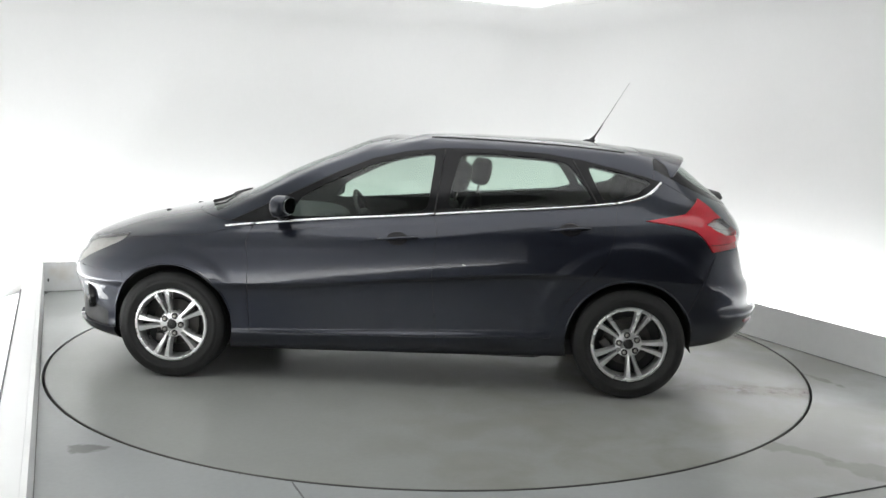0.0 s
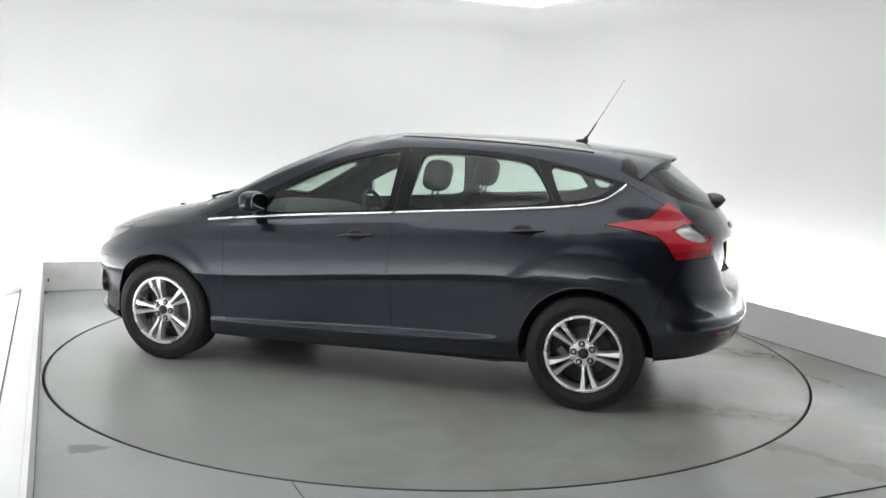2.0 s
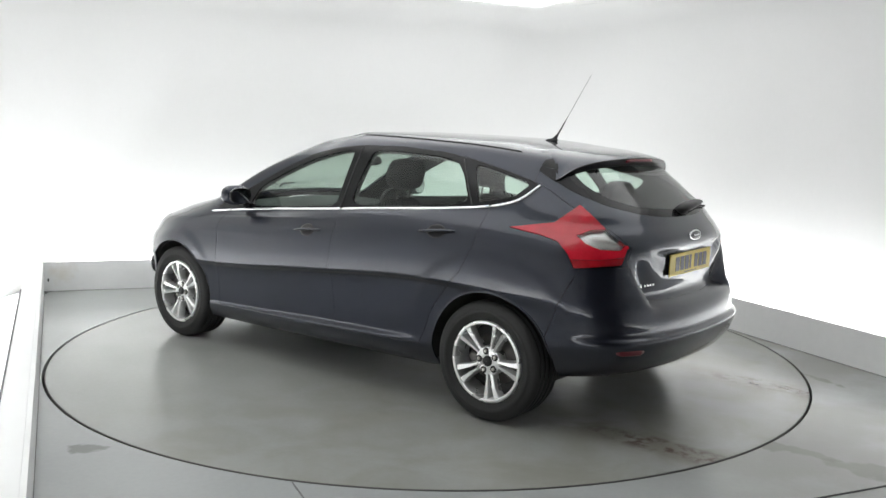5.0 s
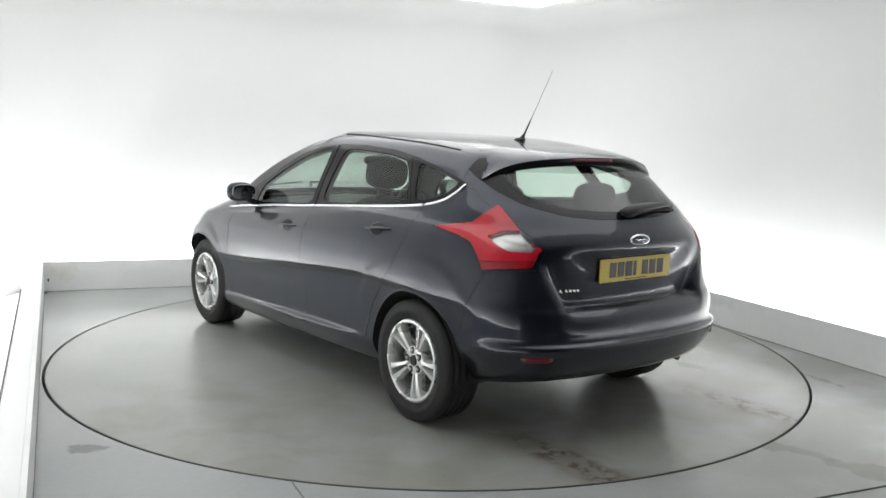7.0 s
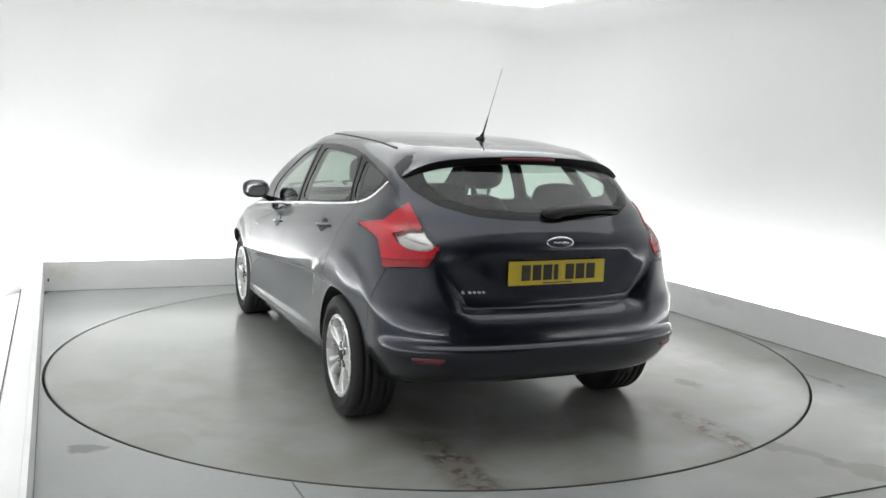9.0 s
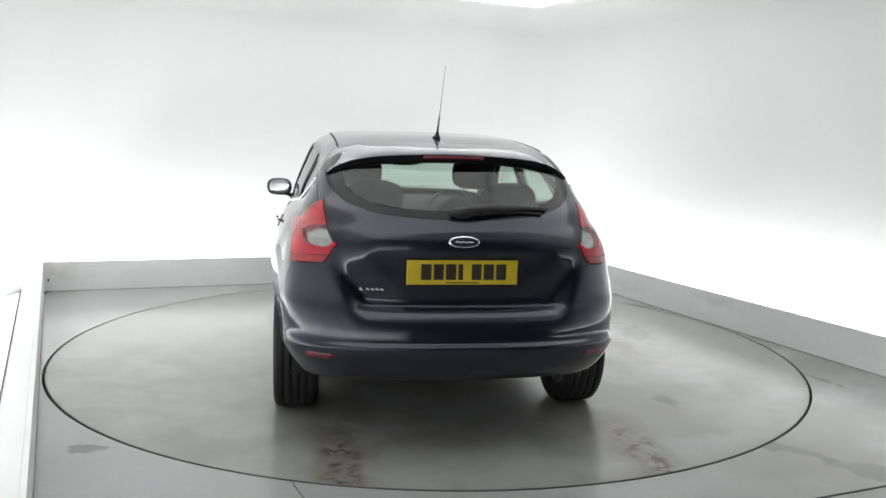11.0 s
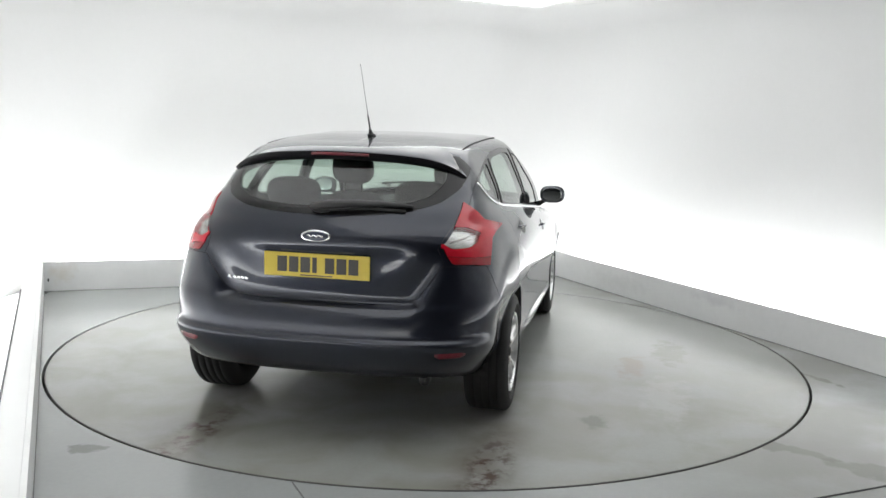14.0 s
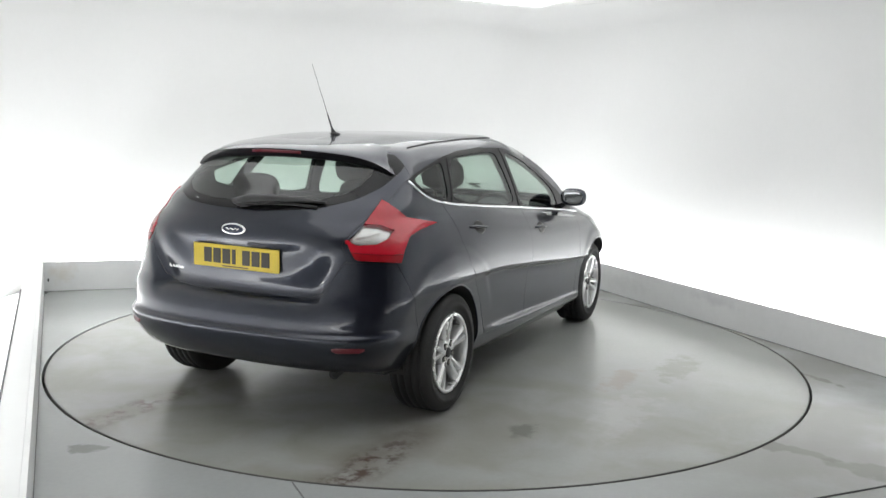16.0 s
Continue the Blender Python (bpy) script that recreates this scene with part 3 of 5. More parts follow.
def round_curve(pts, k=4):
    """The closed loop with its corners cut round."""
    for _ in range(k):
        out = []
        for i in range(len(pts)):
            (a, b), (c, d) = pts[i], pts[(i + 1) % len(pts)]
            out += [(a * 0.85 + c * 0.15, b * 0.85 + d * 0.15), (a * 0.15 + c * 0.85, b * 0.15 + d * 0.85)]
        pts = out
    return pts


def cut(bm, tag, nrm, test, mark, over=(0,)):
    """Cuts the sheet along the border of test(co) and tags the faces inside it."""
    val = {v: test(v.co) for v in bm.verts}
    fresh = set()
    for e in [e for e in bm.edges if val[e.verts[0]] != val[e.verts[1]]]:
        a, b = e.verts
        if not any(f[tag] in over for f in e.link_faces):
            continue
        lo, hi = 0.0, 1.0
        for _ in range(9):
            mid = (lo + hi) / 2
            if test(a.co.lerp(b.co, mid)) == val[a]:
                lo = mid
            else:
                hi = mid
        n0, n1 = a[nrm].copy(), b[nrm].copy()
        _, v = bmesh.utils.edge_split(e, a, min(0.97, max(0.03, hi)))
        v[nrm] = n0.lerp(n1, hi).normalized()
        fresh.add(v)
    for f in {f for v in fresh for f in v.link_faces}:
        on = [v for v in f.verts if v in fresh]
        if len(on) == 2:
            try:
                bmesh.utils.face_split(f, on[0], on[1])
            except ValueError:
                pass
    for f in bm.faces:
        if f[tag] in over and test(f.calc_center_median()):
            f[tag] = mark


# side outlines in (x, z)
DLO = [(2.33, 0.925), (2.1, 1.035), (1.9, 1.132), (1.7, 1.232), (1.5, 1.315), (1.3, 1.362), (1.09, 1.385), (0.8, 1.388), (0.5, 1.37), (0.3, 1.34),
       (0.1, 1.297), (-0.10, 1.248), (-0.158, 1.228), (-0.11, 1.18), (-0.06, 1.147), (0.0, 1.126), (0.1, 1.106), (0.39, 1.075), (0.9, 1.035),
       (1.34, 0.998), (1.7, 0.97), (2.0, 0.942), (2.33, 0.908)]
FRONT_WINDOW = [(2.0, 0.962), (1.90, 1.092), (1.68, 1.205), (1.48, 1.288), (1.3, 1.333), (1.17, 1.356), (1.135, 1.35), (1.15, 1.2), (1.17, 1.025), (1.5, 0.998)]
REAR_WINDOW = [(1.06, 1.033), (1.03, 1.2), (0.99, 1.36), (0.8, 1.362), (0.5, 1.345), (0.38, 1.322), (0.31, 1.25), (0.22, 1.102)]
QUARTER_WINDOW = [(0.27, 1.318), (0.10, 1.282), (-0.07, 1.243), (-0.10, 1.225), (-0.03, 1.16), (0.05, 1.14), (0.15, 1.12), (0.18, 1.13)]
FRONT_DOOR = [(2.18, 0.30), (2.19, 0.5), (2.178, 0.70), (2.20, 0.83), (2.17, 0.935), (1.135, 1.03), (1.128, 0.998), (1.105, 0.93), (1.128, 0.64), (1.095, 0.315)]
REAR_DOOR = [(1.095, 0.315), (1.128, 0.64), (1.105, 0.93), (1.128, 0.998), (1.13, 1.05), (0.10, 1.12), (0.093, 1.09), (0.115, 0.895), (0.16, 0.775), (0.266, 0.665), (0.36, 0.55), (0.42, 0.40), (0.45, 0.335)]
HEADLAMP = [(3.50, 0.60), (3.42, 0.70), (3.2, 0.785), (2.93, 0.835), (2.97, 0.79), (3.2, 0.69), (3.36, 0.60)]
# tail lamp in (corner, z), corner = (x + y) / root 2
TAIL_LAMP = [(0.515, 1.014), (0.40, 1.037), (0.31, 1.055), (0.255, 1.098), (0.185, 1.142), (0.125, 1.085), (0.06, 1.015), (-0.022, 0.952), (-0.008, 0.91),
             (0.015, 0.866), (0.12, 0.86), (0.245, 0.848), (0.272, 0.915), (0.31, 0.967), (0.38, 0.990)]
CLEAR_LENS = [(0.218, 1.000), (0.15, 1.026), (0.075, 1.030), (-0.012, 0.958), (0.02, 0.936), (0.12, 0.940), (0.185, 0.966)]
LAMP_BAND = [(-0.02, 0.905), (0.12, 0.892), (0.262, 0.888), (0.26, 0.84), (0.0, 0.84)]
# rear outlines in (y, z)
TAILGATE = [(-0.1, 0.662), (0.22, 0.662), (0.42, 0.672), (0.485, 0.70), (0.55, 0.79), (0.60, 0.87), (0.57, 0.94), (0.62, 1.04), (0.664, 1.135), (0.662, 1.24), (0.650, 1.33), (0.58, 1.40), (-0.1, 1.41)]
REAR_GLASS = [(-0.1, 1.072), (0.2, 1.077), (0.40, 1.096), (0.54, 1.138), (0.61, 1.20), (0.630, 1.265), (0.618, 1.325), (0.54, 1.362), (-0.1, 1.372)]
REAR_CLEAR = [(-0.1, 1.108), (0.2, 1.112), (0.39, 1.132), (0.50, 1.172), (0.540, 1.23), (0.535, 1.29), (0.46, 1.325), (-0.1, 1.338)]
T_BODY, T_DLO, T_FGLASS, T_RGLASS, T_QGLASS, T_FDOOR, T_RDOOR, T_LAMP, T_CLEAR, T_GATE, T_GGLASS, T_BUMPER, T_FBUMPER, T_HOOD, T_SCREEN, T_HEAD, T_VALANCE, T_GBORDER, T_BAND, T_INTAKE = range(20)


def body_sheet():
    """The left half of the body as a sheet whose faces are tagged by panel."""
    g, at = body_grid()
    nr, nc = g.shape[:2]
    du = np.gradient(g, axis=1)
    dv = np.gradient(g, axis=0)
    nm = np.cross(dv, du)
    nm /= np.maximum(np.linalg.norm(nm, axis=2, keepdims=True), 1e-9)
    if nm[nr // 3, REAR_COLS + 60, 1] < 0:
        nm = -nm
    for _ in range(4):
        soft = nm[:, :REAR_COLS]
        soft = (np.roll(soft, 1, 0) + np.roll(soft, -1, 0) + 2 * soft) / 4
        side = np.concatenate([soft[:, :1] * (1, -1, 1), soft, nm[:, REAR_COLS:REAR_COLS + 1]], 1)
        soft = (side[:, :-2] + side[:, 2:] + 2 * side[:, 1:-1]) / 4
        soft[:2], soft[-2:] = nm[:2, :REAR_COLS], nm[-2:, :REAR_COLS]
        nm[:, :REAR_COLS] = soft / np.maximum(np.linalg.norm(soft, axis=2, keepdims=True), 1e-9)
    nm[:, (0, -1), 1] = 0
    nm[-1] = (0, 0, 1)
    bm = bmesh.new()
    nrm = bm.verts.layers.float_vector.new("nrm")
    tag = bm.faces.layers.int.new("tag")
    vs = [[bm.verts.new(g[r, c]) for c in range(nc)] for r in range(nr)]
    for r in range(nr):
        for c in range(nc):
            vs[r][c][nrm] = Vector(nm[r, c])
    c0 = REAR_COLS + SIDE_COLS + 9
    for r in range(nr - 1):
        for c in range(nc - 1):
            f = bm.faces.new((vs[r][c], vs[r + 1][c], vs[r + 1][c + 1], vs[r][c + 1]))
            if c >= c0 and at[BELT] + 2 <= r < at[GLASS_TOP + 1]:
                f[tag] = T_SCREEN
            elif c >= c0 - 14 and at[BELT - 2] + 1 <= r < at[BELT]:
                f[tag] = T_HOOD
    bm.normal_update()

    def side(loop, low=0.35):
        t = inside_loop(loop)
        return lambda p: p.y > low and t(p.x, p.z)

    def back(loop):
        t = inside_loop(loop)
        return lambda p: p.x < -0.12 and t(p.y, p.z)

    def corner(loop):
        t = inside_loop(loop)
        return lambda p: p.x < 0.2 and t((p.x + p.y) * 0.70711, p.z)

    for cx in (0.0, 2.645):
        cut(bm, tag, nrm, lambda p: p.y > 0.3 and math.hypot(p.x - cx, p.z - 0.318) < 0.360, 99, over=tuple(range(19)))
    bmesh.ops.delete(bm, geom=[f for f in bm.faces if f[tag] == 99], context="FACES")
    cut(bm, tag, nrm, side(DLO, 0.5), T_DLO)
    cut(bm, tag, nrm, side(round_curve(FRONT_WINDOW, 2), 0.5), T_FGLASS, (T_DLO,))
    cut(bm, tag, nrm, side(round_curve(REAR_WINDOW, 2), 0.5), T_RGLASS, (T_DLO,))
    cut(bm, tag, nrm, side(round_curve(QUARTER_WINDOW, 2), 0.5), T_QGLASS, (T_DLO,))
    cut(bm, tag, nrm, side(FRONT_DOOR), T_FDOOR)
    cut(bm, tag, nrm, side(REAR_DOOR), T_RDOOR)
    cut(bm, tag, nrm, corner(TAIL_LAMP), T_LAMP)
    cut(bm, tag, nrm, corner(CLEAR_LENS), T_CLEAR, (T_LAMP,))
    cut(bm, tag, nrm, corner(LAMP_BAND), T_BAND, (T_LAMP,))
    cut(bm, tag, nrm, back(TAILGATE), T_GATE)
    cut(bm, tag, nrm, back(round_curve(REAR_GLASS, 2)), T_GBORDER, (T_GATE,))
    cut(bm, tag, nrm, back(round_curve(REAR_CLEAR, 2)), T_GGLASS, (T_GBORDER,))
    cut(bm, tag, nrm, lambda p: p.z < 0.856 and p.x < -0.476 + (0.86 - p.z) * 0.42, T_BUMPER)
    cut(bm, tag, nrm, side(HEADLAMP, 0.3), T_HEAD, (T_BODY, T_HOOD))
    cut(bm, tag, nrm, lambda p: p.x > 2.92 and p.z < 0.275, T_VALANCE)
    cut(bm, tag, nrm, lambda p: p.x < -0.36 and p.z < 0.500, T_BUMPER)
    cut(bm, tag, nrm, lambda p: p.x > 3.06 and p.z < 0.365 + (p.x - 3.06) * 0.27, T_INTAKE)
    cut(bm, tag, nrm, lambda p: p.x > 2.93 and p.z < 0.62, T_FBUMPER)
    return bm, tag, nrm


def panel(name, sheet, marks, mat, parent, label="", sides=(1,), inset=0.001, depth=0.012, lift=0.0):
    """One body panel out of the sheet: its edges drawn back by the shut gap and turned in."""
    src, tag, nrm = sheet
    verts, normals, faces = [], [], []
    for s in sides:
        index = {}
        for f in src.faces:
            if f[tag] not in marks:
                continue
            ids = []
            for v in f.verts:
                if v not in index:
                    index[v] = len(verts)
                    n = v[nrm]
                    verts.append(Vector((v.co.x + n.x * lift, (v.co.y + n.y * lift) * s, v.co.z + n.z * lift)))
                    normals.append(Vector((n.x, n.y * s, n.z)))
                ids.append(index[v])
            faces.append(ids if s > 0 else ids[::-1])
    bm = bmesh.new()
    ly = bm.verts.layers.float_vector.new("nrm")
    vs = [bm.verts.new(v) for v in verts]
    for v, n in zip(vs, normals):
        v[ly] = n
    for ids in faces:
        try:
            bm.faces.new([vs[i] for i in ids])
        except ValueError:
            pass
    if len(sides) == 2:
        bmesh.ops.remove_doubles(bm, verts=[v for v in bm.verts if abs(v.co.y) < 1e-4], dist=0.0005)
    border = [e for e in bm.edges if len(e.link_faces) == 1]
    push = {}
    for e in border:
        f = e.link_faces[0]
        a, b = e.verts
        n = a[ly]
        d = n.cross(b.co - a.co).normalized()
        if d.dot(f.calc_center_median() - a.co) < 0:
            d = -d
        for v in e.verts:
            push[v] = push.get(v, Vector()) + d
    for v, d in push.items():
        if d.length > 0.05:
            v.co += d.normalized() * inset
    outer = set(bm.faces)
    ret = bmesh.ops.extrude_edge_only(bm, edges=border)
    for v in [x for x in ret["geom"] if isinstance(x, bmesh.types.BMVert)]:
        v.co -= v[ly] * depth
    bm.faces.index_update()
    me = bpy.data.meshes.new(name)
    loops = []
    for f in bm.faces:
        f.smooth = True
        for lp in f.loops:
            loops.append(tuple(lp.vert[ly]) if f in outer else (0.0, 0.0, 0.0))
    for e in border:
        if e.is_valid:
            e.smooth = False
    bm.to_mesh(me)
    me.normals_split_custom_set(loops)
    bm.free()
    me.materials.append(mat)
    ob = new(name, me)
    ob.parent = parent
    return tagged(ob, label) if label else ob


# ---- small mesh makers ----
def box(bm, size, at=(0, 0, 0), rot=(0, 0, 0), bevel=0.0, taper=1.0):
    """A box with rounded edges; taper narrows its top."""
    geo = bmesh.ops.create_cube(bm, size=1.0)["verts"]
    for v in geo:
        k = taper if v.co.z > 0 else 1.0
        v.co = Vector((v.co.x * size[0] * k, v.co.y * size[1] * k, v.co.z * size[2]))
    if bevel:
        es = list({e for v in geo for e in v.link_edges})
        r = bmesh.ops.bevel(bm, geom=es, offset=bevel, segments=3, affect="EDGES", profile=0.5)
        geo = list({v for f in r["faces"] for v in f.verts} | {v for v in geo if v.is_valid})
        seen = set(geo)
        stack = list(geo)
        while stack:
            v = stack.pop()
            for e in v.link_edges:
                o = e.other_vert(v)
                if o not in seen:
                    seen.add(o)
                    stack.append(o)
        geo = list(seen)
    bmesh.ops.transform(bm, matrix=pose(*at, *rot), verts=geo)
    return geo


def lathe(bm, profile, segments=48, axis="y"):
    """A turned shape: profile rows (radius, along); closed ends are left open."""
    rings = []
    for r, a in profile:
        ring = []
        for i in range(segments):
            t = 2 * math.pi * i / segments
            c, s = r * math.cos(t), r * math.sin(t)
            ring.append(bm.verts.new((c, a, s) if axis == "y" else (c, s, a)))
        rings.append(ring)
    for p, q in zip(rings, rings[1:]):
        for i in range(segments):
            j = (i + 1) % segments
            bm.faces.new((p[i], p[j], q[j], q[i]))
    return rings


def tube(bm, path, radius, sides=8, flat=1.0, ups=None):
    """A bar along a path of points; radius may be a list; flat squeezes it along its up direction."""
    path = [Vector(p) for p in path]
    rings = []
    for i, p in enumerate(path):
        d = (path[min(i + 1, len(path) - 1)] - path[max(i - 1, 0)]).normalized()
        up = Vector(ups[i]) if ups else (Vector((0, 0, 1)) if abs(d.z) < 0.9 else Vector((1, 0, 0)))
        s = d.cross(up).normalized()
        u = s.cross(d).normalized()
        r = radius[i] if isinstance(radius, (list, tuple)) else radius
        rings.append([bm.verts.new(p + s * (r * math.cos(2 * math.pi * k / sides)) + u * (r * flat * math.sin(2 * math.pi * k / sides))) for k in range(sides)])
    for a, b in zip(rings, rings[1:]):
        for k in range(sides):
            bm.faces.new((a[k], a[(k + 1) % sides], b[(k + 1) % sides], b[k]))
    bm.faces.new(rings[0][::-1])
    bm.faces.new(rings[-1])


def ellipsoid(bm, size, at, rot=(0, 0, 0), power=2.0, rings=14, segments=24):
    """A rounded block between ball and box (superellipsoid)."""
    def p(v):
        return math.copysign(abs(v) ** (2 / power), v)
    geo = bmesh.ops.create_uvsphere(bm, u_segments=segments, v_segments=rings, radius=1.0)["verts"]
    for v in geo:
        r = math.hypot(v.co.x, v.co.y)
        lat, lon = math.atan2(v.co.z, r), math.atan2(v.co.y, v.co.x)
        v.co = Vector((size[0] * p(math.cos(lat)) * p(math.cos(lon)), size[1] * p(math.cos(lat)) * p(math.sin(lon)), size[2] * p(math.sin(lat))))
    bmesh.ops.transform(bm, matrix=pose(*at, *rot), verts=geo)
    return geo


# ---- wheels ----
def rim_mesh():
    bm = bmesh.new()
    # barrel and outer lip; +y is the outer face
    lathe(bm, [(0.196, -0.10), (0.192, -0.02), (0.194, 0.02), (0.197, 0.028), (0.204, 0.030), (0.212, 0.027), (0.216, 0.020), (0.216, 0.012)], 72)
    # hub disc
    lathe(bm, [(0.0005, 0.004), (0.028, 0.004), (0.031, 0.008), (0.062, 0.008), (0.074, 0.003), (0.079, -0.012), (0.079, -0.05)], 48)
    # five pairs of spokes that widen towards the lip
    for k in range(5):
        for s in (-1, 1):
            a = 2 * math.pi * k / 5
            u, w = Vector((math.cos(a), 0, math.sin(a))), Vector((-math.sin(a), 0, math.cos(a)))
            rows = []
            for r, mid, half, y in ((0.050, 0.0115, 0.0105, 0.006), (0.090, 0.0155, 0.0105, 0.012), (0.130, 0.0220, 0.0125, 0.018), (0.170, 0.0300, 0.0160, 0.022), (0.198, 0.0375, 0.0190, 0.022)):
                i, o = mid - half, mid + half
                row = []
                for q, d in ((i, -0.045), (i, -0.010), (i + 0.004, 0.0), (o - 0.005, -0.003), (o, -0.014), (o, -0.05)):
                    row.append(bm.verts.new(u * r + w * (q * s) + Vector((0, y + d, 0))))
                rows.append(row)
            for p, q in zip(rows, rows[1:]):
                for i in range(5):
                    f = (p[i], q[i], q[i + 1], p[i + 1])
                    bm.faces.new(f if s > 0 else f[::-1])
            bm.faces.new(rows[-1])
    bmesh.ops.recalc_face_normals(bm, faces=bm.faces)
    for e in bm.edges:
        if len(e.link_faces) == 2 and e.calc_face_angle(0) > radians(38):
            e.smooth = False
    return bm


def build_wheel(parent, name, x, y, spin, label):
    """A wheel whose outer face looks along its own +y."""
    root = new(name)
    root.parent = parent
    tagged(root, label)
    root.matrix_basis = pose(x, y, 0.316, 0, 0, 0 if y > 0 else 180) @ pose(0, 0, 0, 0, spin, 0)
    bm = bmesh.new()
    prof = [(0.206, -0.175), (0.222, -0.188), (0.262, -0.196), (0.296, -0.190), (0.312, -0.176), (0.3155, -0.160)]
    for gx in (-0.145, -0.105, -0.065, -0.025):
        prof += [(0.316, gx), (0.309, gx + 0.002), (0.309, gx + 0.009), (0.316, gx + 0.011)]
    prof += [(0.3155, 0.0), (0.312, 0.014), (0.300, 0.026), (0.282, 0.033), (0.270, 0.033), (0.268, 0.035), (0.250, 0.0355), (0.248, 0.033), (0.228, 0.028), (0.217, 0.020), (0.210, 0.012)]
    lathe(bm, prof, 80)
    part("tyre", bm, TYRE, root, smooth=True)
    part("rim", rim_mesh(), ALLOY, root, "silver alloy rim with five twin spokes", smooth=True)
    bm = bmesh.new()
    lathe(bm, [(0.0005, -0.055), (0.07, -0.055), (0.075, -0.070), (0.135, -0.070), (0.137, -0.074), (0.137, -0.090), (0.07, -0.090)], 48)
    part("brake_disc", bm, STEEL, root, smooth=True)
    bm = bmesh.new()
    lathe(bm, [(0.0005, -0.10), (0.19, -0.10), (0.19, -0.12)], 40)
    part("inner_barrel", bm, PLASTIC, root)
    bm = bmesh.new()
    box(bm, (0.05, 0.06, 0.13), (0.105, -0.065, 0.02), (0, 12, 0), 0.012)
    part("brake_caliper", bm, STEEL, root)
    bm = bmesh.new()
    lathe(bm, [(0.027, 0.000), (0.027, 0.010), (0.024, 0.014), (0.0005, 0.015)], 28)
    part("centre_cap", bm, PLASTIC, root, "small dark round centre cap", smooth=True)
    well_shade = nut = None
    for k in range(5):
        a = 2 * math.pi * (k + 0.5) / 5
        if well_shade is None:
            # a black disc on the hub paints the shade round each nut
            bm = bmesh.new()
            lathe(bm, [(0.0185, 0.0), (0.0185, 0.0050), (0.0165, 0.0056), (0.0005, 0.0056)], 16)
            well_shade = part("nut_well_shade", bm, RUBBER, root)
            bm = bmesh.new()
            lathe(bm, [(0.0100, 0.0), (0.0100, 0.010), (0.007, 0.013), (0.0005, 0.0132)], 6)
            nut = part("wheel_nut", bm, BULB, root)
            pair = (well_shade, nut)
        else:
            pair = (new("nut_well_shade", well_shade.data), new("wheel_nut", nut.data))
            for ob in pair:
                ob.parent = root
        for ob in pair:
            ob.location = (0.053 * math.cos(a), 0.004, 0.053 * math.sin(a))
    return root


# ---- seats ----
def build_seat(parent, x, y, name="front_seat"):
    root = new(name)
    root.parent = parent
    tagged(root, "charcoal fabric car seat")
    root.location = (x, y, 0)
    bm = bmesh.new()
    ellipsoid(bm, (0.27, 0.26, 0.10), (0.25, 0, 0.46), (0, -6, 0), 3.2)
    part("seat_cushion", bm, FABRIC, root, smooth=True)
    bm = bmesh.new()
    ellipsoid(bm, (0.075, 0.255, 0.32), (-0.06, 0, 0.76), (0, -16, 0), 3.0)
    for s in (-1, 1):
        ellipsoid(bm, (0.07, 0.055, 0.24), (-0.015, s * 0.20, 0.74), (0, -16, 0), 2.4)
    part("backrest", bm, FABRIC, root, smooth=True)
    bm = bmesh.new()
    ellipsoid(bm, (0.072, 0.14, 0.095), (-0.180, 0, 1.212), (0, -12, 0), 3.0)
    part("headrest", bm, FABRIC, root, smooth=True)
    for s in (-1, 1):
        bm = bmesh.new()
        tube(bm, [(-0.145, s * 0.055, 1.02), (-0.172, s * 0.055, 1.14)], 0.007)
        part("headrest_post", bm, STEEL, root, smooth=True)
    return root


